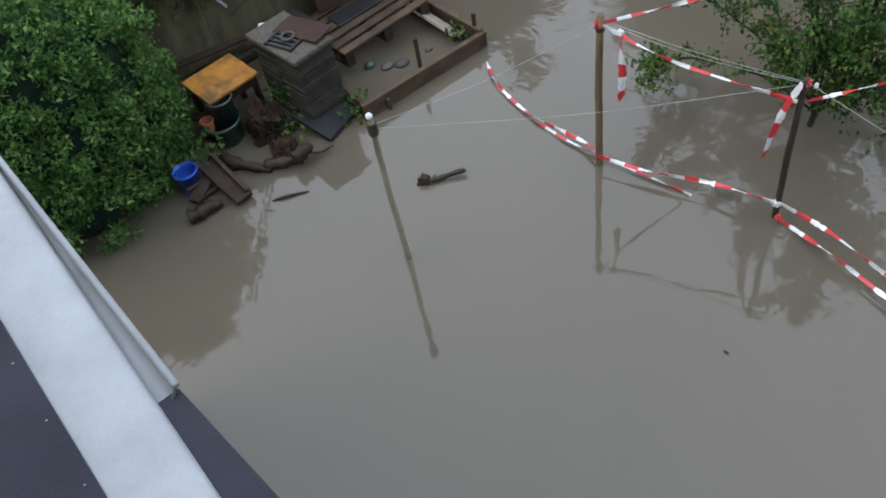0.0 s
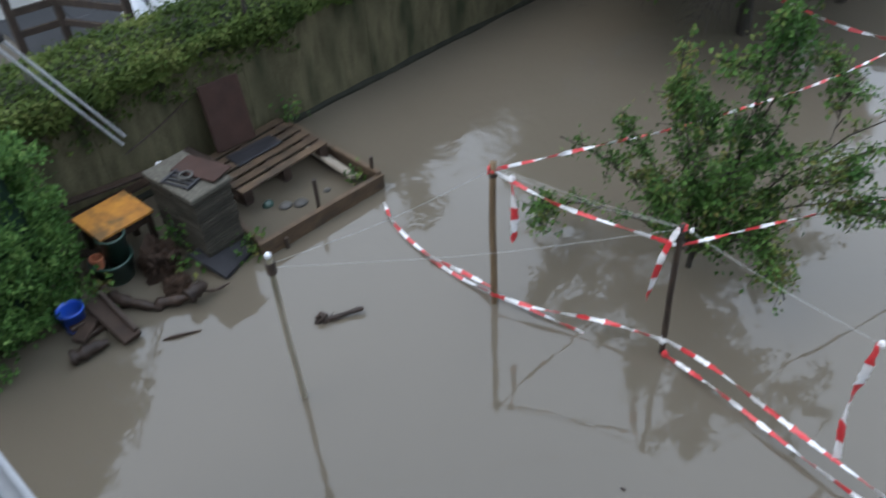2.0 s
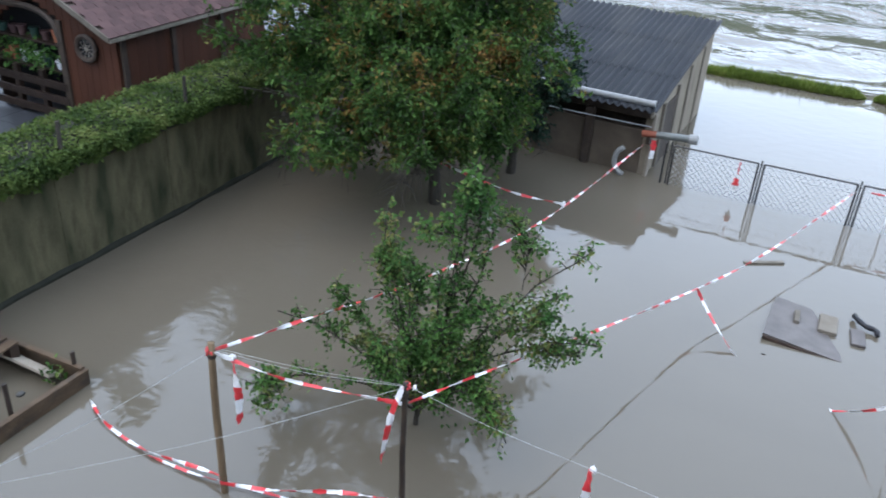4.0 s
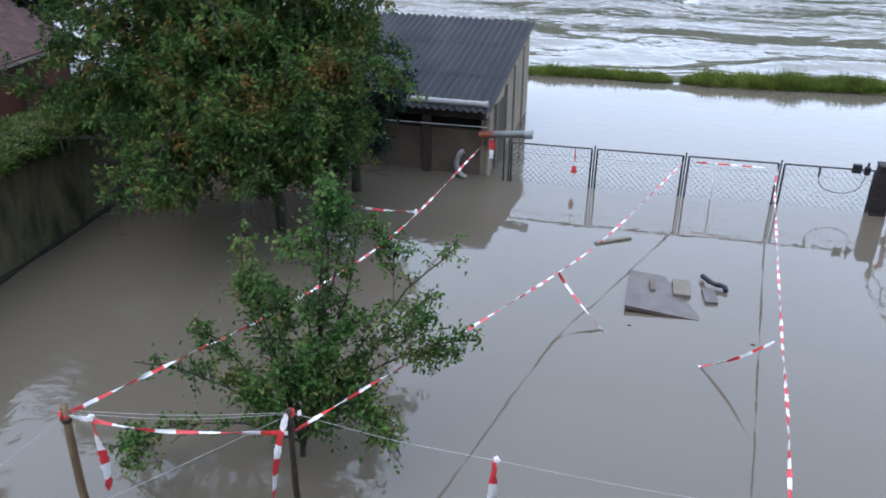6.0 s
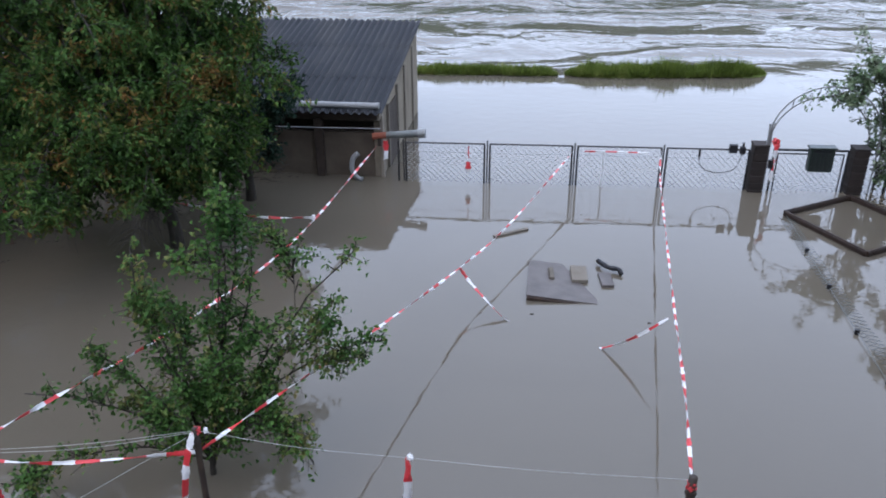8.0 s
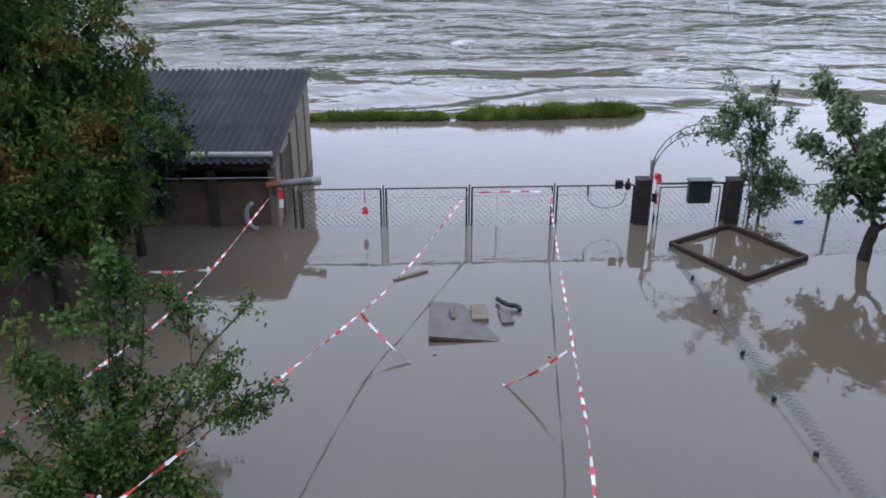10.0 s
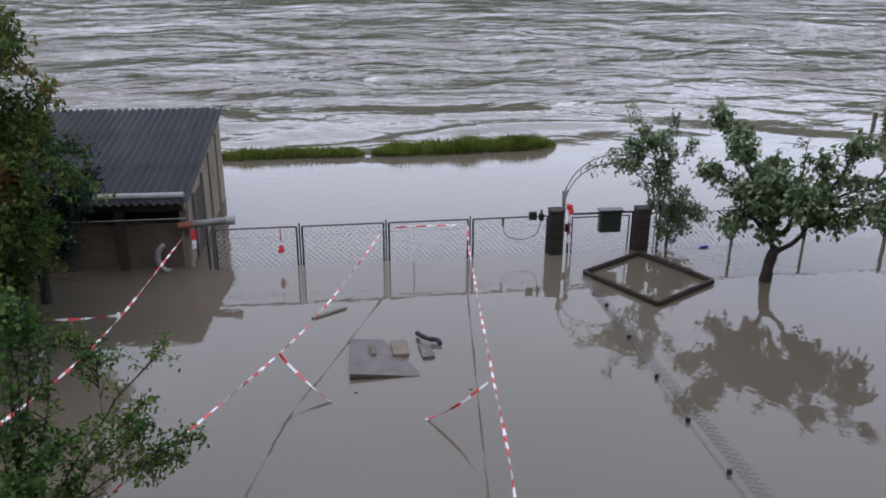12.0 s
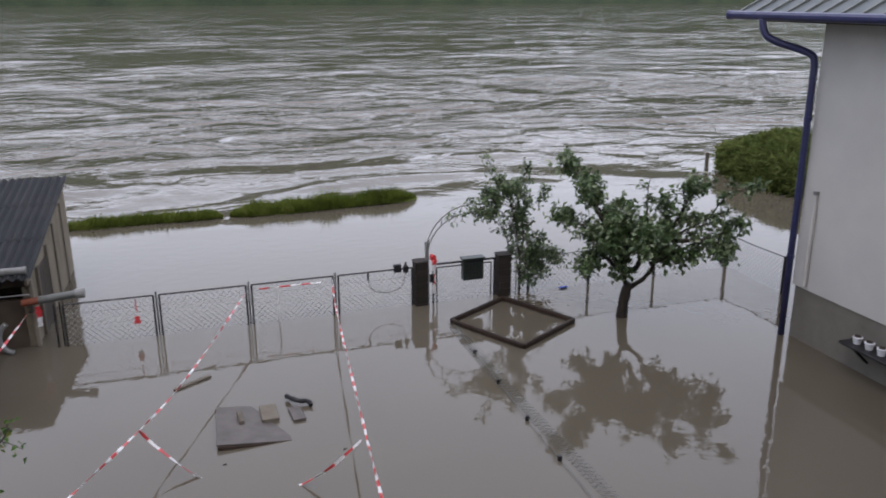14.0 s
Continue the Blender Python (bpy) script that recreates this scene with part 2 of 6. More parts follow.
BLUE_PAINT = mat("blue_downpipe", (0.018, 0.02, 0.075), (0.03, 0.035, 0.12), 0.35, scale=9, fine=60, bump=0.05)
BRICK = mat("dark_clinker", (0.018, 0.014, 0.012), (0.036, 0.028, 0.024), 0.7, scale=14, fine=80, bump=0.6, spread=0.2)
GREEN_BOX = mat("dark_green_metal", (0.006, 0.014, 0.011), (0.013, 0.026, 0.019), 0.4, scale=9, bump=0.1)
GREEN_TUB = mat("green_plastic", (0.016, 0.045, 0.034), (0.03, 0.07, 0.052), 0.35, scale=9, fine=40, bump=0.1)
BLUE_TUB = mat("blue_plastic", (0.01, 0.06, 0.4), (0.02, 0.09, 0.5), 0.35, scale=9, bump=0.1)
OCHRE = mat("ochre_board", (0.26, 0.11, 0.03), (0.55, 0.25, 0.04), 0.6, scale=6, fine=40, bump=0.2, dirt=(0.13, 0.08, 0.035), dirt_scale=5, dirt_amount=0.85)
SLAB = mat("stacked_slab", (0.022, 0.02, 0.015), (0.06, 0.054, 0.041), 0.85, scale=8, fine=70, bump=0.6, spread=0.35)
TOP_SLAB = mat("speckled_concrete", (0.045, 0.042, 0.034), (0.12, 0.112, 0.09), 0.9, scale=25, fine=110, bump=0.6, dirt=(0.1, 0.1, 0.08), dirt_scale=5)
BLACK = mat("wet_black_plastic", (0.01, 0.01, 0.012), (0.026, 0.026, 0.03), 0.5, scale=7, fine=40, bump=0.3)
RUST = mat("rusty_sheet", (0.026, 0.013, 0.009), (0.05, 0.024, 0.017), 0.75, scale=5, fine=60, bump=0.3, dirt=(0.05, 0.03, 0.025), dirt_scale=4)
CLOTH_WHITE = mat("white_sheeting", (0.6, 0.62, 0.66), (0.78, 0.8, 0.83), 0.6, scale=8, fine=50, bump=0.3)
CABIN = mat("red_brown_boarding", (0.042, 0.015, 0.008), (0.075, 0.027, 0.014), 0.6, scale=4, fine=60, bump=0.3, spread=0.15, stretch=(1, 1, 0.2))
SHINGLE = mat("red_brown_shingle", (0.05, 0.027, 0.026), (0.088, 0.05, 0.047), 0.7, scale=5, fine=80, bump=0.4, spread=0.22)
BEIGE = mat("beige_render", (0.2, 0.17, 0.125), (0.31, 0.265, 0.2), 0.85, scale=3, fine=60, bump=0.4, stretch=(1, 1, 0.5), dirt=(0.12, 0.1, 0.075), dirt_scale=2, dirt_amount=0.7)
SHADE_WALL = mat("shaded_grey_brown_render", (0.07, 0.054, 0.038), (0.135, 0.108, 0.08), 0.9, scale=3, fine=60, bump=0.4, dirt=(0.08, 0.065, 0.05), dirt_scale=2, dirt_amount=0.8)
GLASS_DARK = mat("dark_pane", (0.01, 0.01, 0.012), (0.02, 0.02, 0.025), 0.1, bump=0)
ZINC = mat("zinc_roof", (0.1, 0.12, 0.125), (0.17, 0.19, 0.2), 0.5, metal=0.3, scale=4, fine=60, bump=0.1)
PAVING = mat("wet_dark_paving", (0.02, 0.022, 0.026), (0.045, 0.047, 0.054), 0.45, scale=1.2, fine=30, bump=0.15)
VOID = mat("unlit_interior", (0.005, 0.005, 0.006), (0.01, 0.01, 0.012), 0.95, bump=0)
HILL = mat("wooded_hillside", (0.018, 0.03, 0.016), (0.05, 0.07, 0.035), 0.9, scale=0.05, fine=0.4, bump=0)
STONE = mat("wet_stone", (0.045, 0.044, 0.04), (0.1, 0.096, 0.088), 0.6, scale=12, fine=60, bump=0.5, spread=0.2)
TERRACOTTA = mat("clay_pot", (0.3, 0.1, 0.05), (0.4, 0.15, 0.08), 0.7, scale=12, bump=0.2)
ROOT = mat("shredded_root", (0.014, 0.008, 0.005), (0.06, 0.034, 0.02), 0.85, scale=14, fine=70, bump=0.8, spread=0.35)
WET_BOARD = mat("wet_grey_board", (0.085, 0.075, 0.07), (0.15, 0.132, 0.122), 0.5, scale=5, fine=45, bump=0.3, dirt=(0.08, 0.07, 0.065), dirt_scale=4)
BUSH_LEAF = leaf_mat("bush_leaf", (0.034, 0.084, 0.022), (0.1, 0.21, 0.05), (0.23, 0.37, 0.105), patch=6.0)
HEDGE_LEAF = leaf_mat("hedge_leaf", (0.03, 0.056, 0.013), (0.088, 0.132, 0.03), (0.17, 0.2, 0.06))
TREE_LEAF = leaf_mat("tree_leaf", (0.02, 0.05, 0.012), (0.075, 0.145, 0.03), (0.24, 0.125, 0.036), single=0.42, patch=1.9)
YOUNG_LEAF = leaf_mat("young_leaf", (0.03, 0.08, 0.018), (0.085, 0.17, 0.038), (0.22, 0.19, 0.065))
DARK_LEAF_AND_CORE = leaf_mat("dark_leaf_and_core_shade", (0.011, 0.025, 0.017), (0.024, 0.05, 0.031), (0.05, 0.08, 0.052))
APPLE_LEAF = leaf_mat("apple_leaf", (0.044, 0.092, 0.03), (0.12, 0.19, 0.075), (0.31, 0.37, 0.23), 0.33)
GRASS = leaf_mat("grass_blade", (0.06, 0.085, 0.014), (0.13, 0.18, 0.03), (0.22, 0.25, 0.06), 0.6)
FAR_GREEN = leaf_mat("bank_green", (0.085, 0.115, 0.032), (0.16, 0.21, 0.06), (0.25, 0.29, 0.1), 0.6)


# ---- building helpers ----
def mesh(name, bm, material, smooth=False):
    bmesh.ops.recalc_face_normals(bm, faces=bm.faces)
    me = bpy.data.meshes.new(name)
    bm.to_mesh(me)
    bm.free()
    for m in (material if isinstance(material, (list, tuple)) else [material]):
        me.materials.append(m)
    if smooth:
        me.polygons.foreach_set("use_smooth", [True] * len(me.polygons))
    return me


def part(name, bm, material, parent, label="", smooth=False):
    ob = new(name, mesh(name, bm, material, smooth))
    ob.parent = parent
    return tagged(ob, label)


def thing(name, label, category, at=(0, 0, 0), turn=0.0, group="", kind=""):
    ob = new(name)
    ob.matrix_world = pose(*at, 0, 0, turn)
    return tagged(ob, label, category, group, kind)


def solid(name, bm, material, label, category, group="", kind="", smooth=False):
    return tagged(new(name, mesh(name, bm, material, smooth)), label, category, group, kind)


def box(bm, x0, x1, y0, y1, z0, z1, m=None, bevel=0.0):
    mm = Matrix.Translation(((x0 + x1) / 2, (y0 + y1) / 2, (z0 + z1) / 2)) @ Matrix.Diagonal((x1 - x0, y1 - y0, z1 - z0, 1))
    g = bmesh.ops.create_cube(bm, size=1, matrix=(m @ mm) if m else mm)
    if bevel:
        es = list({e for v in g["verts"] for e in v.link_edges})
        bmesh.ops.bevel(bm, geom=es, offset=bevel, segments=1, affect="EDGES")
    return bm


def B(*a, **k):
    return box(bmesh.new(), *a, **k)


def bar(bm, a, b, w, h, up=(0, 0, 1), bevel=0.0):
    """A squared bar from a to b, w wide and h high."""
    a, b = Vector(a), Vector(b)
    d = (b - a).normalized()
    s = d.cross(Vector(up)).normalized()
    u = s.cross(d)
    m = Matrix((s, d, u)).transposed().to_4x4()
    m.translation = (a + b) / 2
    n = (b - a).length / 2
    return box(bm, -w / 2, w / 2, -n, n, -h / 2, h / 2, m, bevel)


def tube(bm, pts, radii, seg=8, cap=True):
    """A round tube along points."""
    pts = [Vector(p) for p in pts]
    if not isinstance(radii, (list, tuple)):
        radii = [radii] * len(pts)
    rings, side = [], None
    for i, p in enumerate(pts):
        d = (pts[min(i + 1, len(pts) - 1)] - pts[max(i - 1, 0)]).normalized()
        if side is None:
            side = d.cross(Vector((0.3, 0.2, 1) if abs(d.z) < 0.9 else (1, 0.2, 0))).normalized()
        side = (side - d * side.dot(d)).normalized()
        up = d.cross(side)
        rings.append([bm.verts.new(p + (side * math.cos(k * math.tau / seg) + up * math.sin(k * math.tau / seg)) * radii[i]) for k in range(seg)])
    for r0, r1 in zip(rings, rings[1:]):
        for k in range(seg):
            bm.faces.new((r0[k], r0[(k + 1) % seg], r1[(k + 1) % seg], r1[k]))
    if cap:
        bm.faces.new(rings[0][::-1])
        bm.faces.new(rings[-1])
    return bm


def T(pts, radii, seg=8, cap=True):
    return tube(bmesh.new(), pts, radii, seg, cap)


def curve(pts, n):
    """n points on a smooth line through pts."""
    p = [Vector(q) for q in pts]
    p = [p[0] * 2 - p[1]] + p + [p[-1] * 2 - p[-2]]
    out = []
    k = len(p) - 3
    for i in range(n):
        u = i / (n - 1) * k
        j = min(int(u), k - 1)
        f = u - j
        a, b, c, d = p[j:j + 4]
        out.append(0.5 * (2 * b + (c - a) * f + (2 * a - 5 * b + 4 * c - d) * f * f + (3 * b - 3 * c + d - a) * f ** 3))
    return out


def rough_up(bm, amount, scale, seed=0.0):
    for v in bm.verts:
        v.co += noise.noise_vector(v.co * scale + Vector((seed, seed * 0.7, 0))) * amount
    return bm


def turned(bm, profile, seg=20, at=(0, 0, 0)):
    """A vessel or post turned about the upright: profile of (radius, height)."""
    rings = [[bm.verts.new((at[0] + r * math.cos(k * math.tau / seg), at[1] + r * math.sin(k * math.tau / seg), at[2] + z)) for k in range(seg)] for r, z in profile]
    for r0, r1 in zip(rings, rings[1:]):
        for k in range(seg):
            bm.faces.new((r0[k], r0[(k + 1) % seg], r1[(k + 1) % seg], r1[k]))
    bm.faces.new(rings[0][::-1])
    bm.faces.new(rings[-1])
    return bm


# ---- water: one sheet, flat in the yard, choppy in the river ----
def build_water():
    ys = [-25, -15, -8, -4, 0, 4, 8, 12, 14]
    y = 15.0
    while y < 420:
        ys.append(y)
        y += 0.14 + (y - 15) * 0.0125
    ys += [600, 1000, 2000, 4000]
    us = np.linspace(-1.1, 1.3, 420)
    verts = []
    for y in ys:
        k = min(max((y - 16.8) / 6.0, 0), 1)
        k = k * k * (3 - 2 * k) * (1 if y < 430 else 0)
        for u in us:
            x = u * (max(y, 0) + 27)
            z = 0.0
            if k:
                q = Vector((x * 0.17, y * 0.3, 0.3))
                boil = 0.55 + 0.9 * noise.noise(Vector((x * 0.035, y * 0.06, 2)))
                z = k * (0.2 * (1 - 0.35 * min(1, max(0, y - 35) / 50)) * max(0.12, boil) * noise.fractal(q + noise.noise_vector(q * 0.6) * 0.9, 0.9, 2.1, 4) + 0.10 * noise.noise(Vector((x * 0.05, y * 0.09, 7))))
            verts.append((x, y, z))
    n = len(us)
    faces = [(j * n + i, j * n + i + 1, (j + 1) * n + i + 1, (j + 1) * n + i) for j in range(len(ys) - 1) for i in range(n - 1)]
    me = bpy.data.meshes.new("water")
    me.from_pydata(verts, [], faces)
    me.materials.append(WATER)
    me.polygons.foreach_set("use_smooth", [True] * len(me.polygons))
    return tagged(new("water", me), "brown silty flood water over yard and river", "water", kind="structure")


build_water()


def build_far_bank():
    """The wooded far side of the valley, across the river."""
    bm = bmesh.new()
    n, rows = 90, 8
    grid = []
    for j in range(rows):
        f = j / (rows - 1)
        line = []
        for i in range(n):
            x = -1100 + i * 27
            h = 185 + 40 * noise.noise(Vector((x * 0.004, 3, 0)))
            line.append(bm.verts.new((x, 580 + 280 * f + 20 * noise.noise(Vector((x * 0.01, f * 3, 5))), -2 + h * math.sin(f * math.pi / 2) + (4 * noise.noise(Vector((x * 0.06, f * 9, 1))) if j else 0))))
        grid.append(line)
    for a, b in zip(grid, grid[1:]):
        for i in range(n - 1):
            bm.faces.new((a[i], a[i + 1], b[i + 1], b[i]))
    solid("backdrop", bm, HILL, "dark wooded hillside across the wide river", "hillside", kind="structure", smooth=True)


build_far_bank()


# ---- the garden wall with its panels ----
def build_wall():
    w = thing("wall_west", "mossy stained concrete garden wall, hedge on top", "wall", kind="structure")
    core = B(-7.45, -7.23, -3.0, 12.6, -0.6, 1.27)
    part("core", core, CONCRETE, w)
    y, k = -3.0, 0
    rnd = random.Random(4)
    while y < 12.4:
        b = min(y + 1.72, 12.6)
        top = 1.33 - 0.05 * (k % 3 == 1) - 0.012 * max(0, y - 3)
        bm = B(-7.24, -7.20 + rnd.uniform(-0.004, 0.006), y + 0.002, b - 0.002, -0.6, top, bevel=0.003)
        part("wall_panel", bm, CONCRETE, w)
        y, k = b, k + 1
    foot = bmesh.new()
    rows = []
    for i in range(125):
        y = -3 + i * 0.124
        wide = -7.165 + 0.035 * noise.noise(Vector((y * 1.7, 2, 0))) + 0.012 * noise.noise(Vector((y * 7, 5, 0)))
        high = 0.06 + 0.03 * noise.noise(Vector((y * 2.3, 8, 0)))
        rows.append([foot.verts.new(v) for v in ((-7.24, y, -0.6), (wide + 0.02, y, -0.6), (wide, y, high * 0.5), (wide - 0.03, y, high), (-7.24, y, high + 0.03))])
    for a, b in zip(rows, rows[1:]):
        for k in range(4):
            foot.faces.new((a[k], a[k + 1], b[k + 1], b[k]))
    part("footing", foot, MOSS_AND_CORE, w, "dark irregular mossy footing")


build_wall()


# ---- corrugated-roofed shed ----
def build_shed():
    s = thing("shed", "low shed with grey corrugated roof standing in flood water", "shed", (-0.493, -0.074, 0), -2.3)
    X0, X1 = -7.1, -2.08
    # front render is stained and also coloured darker for the shade below the eave
    part("front_wall", B(X0, X1 - 0.125, 12.25, 12.37, -0.6, 0.72), SHADE_WALL, s, "stained grey-brown rendered wall, coloured darker for eave shade")
    part("back_wall", B(X0, X1 - 0.125, 15.8, 15.92, -0.6, 1.62), BEIGE, s)
    part("left_wall", B(X0, X0 + 0.12, 12.37, 15.8, -0.6, 1.12), BEIGE, s)
    bm = bmesh.new()
    side = [(12.25, -0.6), (15.92, -0.6), (15.92, 1.62), (12.25, 1.02)]
    rings = []
    for x in (X1 - 0.12, X1):
        rings.append([bm.verts.new((x, y, z)) for y, z in side])
    bm.faces.new(rings[0])
    bm.faces.new(rings[1][::-1])
    for i in range(4):
        bm.faces.new((rings[0][i], rings[0][(i + 1) % 4], rings[1][(i + 1) % 4], rings[1][i]))
    part("side_wall", bm, BEIGE, s, "beige weathered side wall")
    part("corner_post", B(X1 - 0.02, X1 + 0.035, 12.2, 12.3, -0.5, 1.02, bevel=0.008), PALE_TIMBER, s)
    d = part("side_door", B(X1, X1 + 0.03, 12.75, 13.5, -0.5, 1.0, bevel=0.006), DARK_POLE, s, "dark side door")
    part("door_frame", B(X1, X1 + 0.045, 12.66, 12.75, -0.5, 1.06), TIMBER, d)
    part("door_frame", B(X1, X1 + 0.045, 13.5, 13.58, -0.5, 1.16), TIMBER, d)
    for y in (14.3, 15.2):
        part("side_batten", B(X1, X1 + 0.03, y, y + 0.07, -0.5, 1.25 + (y - 14) * 0.15), TIMBER, s)
    for x in (-3.08, -4.6, -6.0):
        part("front_post", B(x - 0.07, x + 0.07, 12.16, 12.25, -0.6, 0.95, bevel=0.01), DARK_POLE, s, "dark wooden post")
    part("lintel", B(X0, X1, 12.2, 12.3, 0.93, 1.05, bevel=0.01), DARK_POLE, s)
    # dark sheet added in the open upper front for the unlit shed interior
    part("interior_shade", B(X0 + 0.13, X1 - 0.13, 12.6, 12.63, 0.5, 1.1), DARK_POLE, s)
    part("cable", T([(-5.5, 12.12, 0.86), (-3.6, 12.1, 0.83), (X1, 12.12, 0.84)], 0.008, 5), WIRE, s)
    # three overlapping courses of corrugated sheets
    slope = (1.71 - 1.12) / (16.05 - 11.95)
    sheets = [(11.95, 13.35), (13.30, 14.75), (14.70, 16.05)]
    rnd = random.Random(2)
    for c, (ya, yb) in enumerate(sheets):
        x = -2.01
        while x > -7.2:
            w = 0.88
            bm = bmesh.new()
            n = 60
            lift = 0.012 * c
            rows = []
            for y in (ya, (ya + yb) / 2, yb):
                for th in (0.0, 0.007):
                    rows.append([bm.verts.new((x - w * i / n, y, 1.12 + slope * (y - 11.95) + lift + th + 0.024 * math.sin(i / n * math.tau * 7))) for i in range(n + 1)])
            for a, b in ((0, 2), (2, 4), (1, 3), (3, 5)):
                for i in range(n):
                    bm.faces.new((rows[a][i], rows[a][i + 1], rows[b][i + 1], rows[b][i]))
            for a, b in ((0, 1), (4, 5)):
                for i in range(n):
                    bm.faces.new((rows[a][i], rows[a][i + 1], rows[b][i + 1], rows[b][i]))
            part("roof_sheet", bm, ROOFING, s)
            x -= 0.88
    part("verge_board", bar(bmesh.new(), (-2.07, 11.97, 1.06), (-2.07, 16.0, 1.06 + slope * 4.03), 0.03, 0.09), TIMBER, s)
    for xa, xb, dz in ((-3.3, -2.08, 0.0), (-5.2, -3.38, 0.02)):
        g = part("gutter", T([(xa, 12.1, 1.205 + dz), (xb, 12.1, 1.205 + dz)], 0.05, 12), GREY_PIPE, s, "pale grey plastic gutter pipe")
        part("gutter_end", T([(xb - 0.03, 12.1, 1.205 + dz), (xb + 0.01, 12.1, 1.205 + dz)], 0.058, 12), GREY_PIPE, g)


build_shed()


def build_pipes():
    p = thing("drain_pipe", "grey plastic pipe with orange end resting on the fence", "pipe", (0, 0, 0))
    part("pipe_body", T([(-1.98, 12.1, 0.745), (-1.47, 12.1, 0.785)], 0.056, 12), DARK_PIPE, p)
    part("orange_end", T([(-2.2, 12.1, 0.725), (-1.97, 12.1, 0.745)], 0.053, 12), ORANGE, p, "orange-red pipe end")
    part("collar", T([(-1.49, 12.1, 0.783), (-1.37, 12.1, 0.792)], 0.074, 12), GREY_PIPE, p)
    part("bracket", B(-2.12, -2.06, 12.06, 12.25, 0.58, 0.7), DARK_POLE, p)
    e = T(curve([(-2.44, 12.1, 0.44), (-2.52, 12.08, 0.36), (-2.55, 12.07, 0.2), (-2.48, 12.05, 0.06), (-2.38, 12.04, 0.02)], 14), 0.042, 10)
    solid("pipe_bend", e, GREY_PIPE, "pale grey bent plastic pipe leaning on the shed", "pipe", smooth=True)


build_pipes()


# ---- chain-link fence with framed panels ----
def chain_link(x0, x1, z0, z1, cell=0.088, r=0.0028):
    """Crossing wires of a chain-link panel in the xz plane."""
    bm = bmesh.new()
    h = z1 - z0
    n = int((x1 - x0 + h) / cell)
    for s in (0, 1):
        for i in range(n + 1):
            xa = x0 - h + i * cell if s == 0 else x0 + i * cell
            pts = []
            d = 1 if s == 0 else -1
            ta, tb = 0.0, h
            lo, hi = ((x0 - xa) * d, (x1 - xa) * d)
            if lo > hi:
                lo, hi = hi, lo
            ta, tb = max(ta, lo), min(tb, hi)
            if tb - ta < 0.02:
                continue
            a, b = Vector((xa + d * ta, 0.002 * (1 - 2 * s), z0 + ta)), Vector((xa + d * tb, 0.002 * (1 - 2 * s), z0 + tb))
            tube(bm, [a, b], r, 3, False)
    return bm


FY = 12.08
FRONT = [-1.72, -0.41, 0.935, 2.28, 3.58]


def build_fence():
    f = thing("chain_link_fence", "dark steel framed chain-link fence half under water", "fence", (0, FY, 0))
    for a, b in zip(FRONT, FRONT[1:]):
        p = part("panel_mesh", chain_link(a + 0.05, b - 0.05, -0.35, 0.63), WIRE, f, "diamond wire mesh")
        part("top_rail", T([(a + 0.04, 0, 0.645), (b - 0.04, 0, 0.645)], 0.014, 6), STEEL, p)
        part("mid_wire", T([(a + 0.035, 0, 0.5), ((a + b) / 2, 0.004, 0.49), (b - 0.035, 0, 0.5)], 0.003, 4), WIRE, p)
        for x in (a + 0.042, b - 0.042):
            part("panel_side", T([(x, 0, -0.5), (x, 0, 0.645)], 0.016, 6), STEEL, p)
    for x in FRONT[:-1]:
        part("post", T([(x, 0.03, -0.6), (x, 0.03, 0.69)], [0.012, 0.012], 8), STEEL, f)
    part("end_post", T([(-1.8, 0.02, -0.6), (-1.8, 0.02, 0.66)], 0.015, 6), STEEL, f)
    g = thing("garden_fence", "plain chain-link fence on thin posts in flood water", "fence", (0, FY, 0))
    for a, b in ((5.3, 6.78), (6.78, 8.11), (8.11, 9.65)):
        part("panel_mesh", chain_link(a, b, -0.3, 0.6, 0.09), WIRE, g)
        part("top_wire", T([(a, 0, 0.62), ((a + b) / 2, 0, 0.605), (b, 0, 0.62)], 0.007, 5), STEEL, g)
    for x, h in ((5.62, 0.3), (6.78, 0.62), (8.11, 0.62), (9.65, 0.68)):
        part("post", T([(x, 0.02, -0.6), (x, 0.02, h)], 0.036 if x > 9 else 0.026, 8), STEEL, g)
    part("return_wire", T([(9.65, 0.02, 0.64), (9.68, -0.7, 0.61), (9.7, -1.46, 0.62)], 0.01, 5), STEEL, g)
    part("return_post", T([(9.7, -1.46, -0.6), (9.7, -1.46, 0.64)], 0.034, 8), STEEL, g)
    part("return_brace", T([(9.62, -1.5, -0.6), (9.68, -1.47, 0.6)], 0.014, 6), STEEL, g)
    bm = chain_link(-0.72, 0.72, -0.3, 0.58, 0.09)
    bmesh.ops.transform(bm, matrix=pose(9.675, -0.73, 0, 0, 0, 88), verts=bm.verts)
    part("return_mesh", bm, WIRE, g)


build_fence()


def pillar(x, h, w):
    p = thing("gate_pillar", "dark clinker brick gate pillar standing in water", "pillar", (x, FY, 0), group="gate pillars")
    n = 9
    step = (h + 0.3) / n
    for i in range(n):
        z = -0.3 + i * step
        part("brick_course", B(-w / 2, w / 2, -w / 2, w / 2, z, z + step - 0.008, bevel=0.006), BRICK, p)
    part("pillar_core", B(-w / 2 + 0.012, w / 2 - 0.012, -w / 2 + 0.012, w / 2 - 0.012, -0.5, h - 0.02), BRICK, p)
    part("cap", B(-w / 2 - 0.012, w / 2 + 0.012, -w / 2 - 0.012, w / 2 + 0.012, h - 0.004, h + 0.03, bevel=0.012), BRICK, p)


pillar(3.68, 0.73, 0.21)
pillar(5.14, 0.70, 0.22)


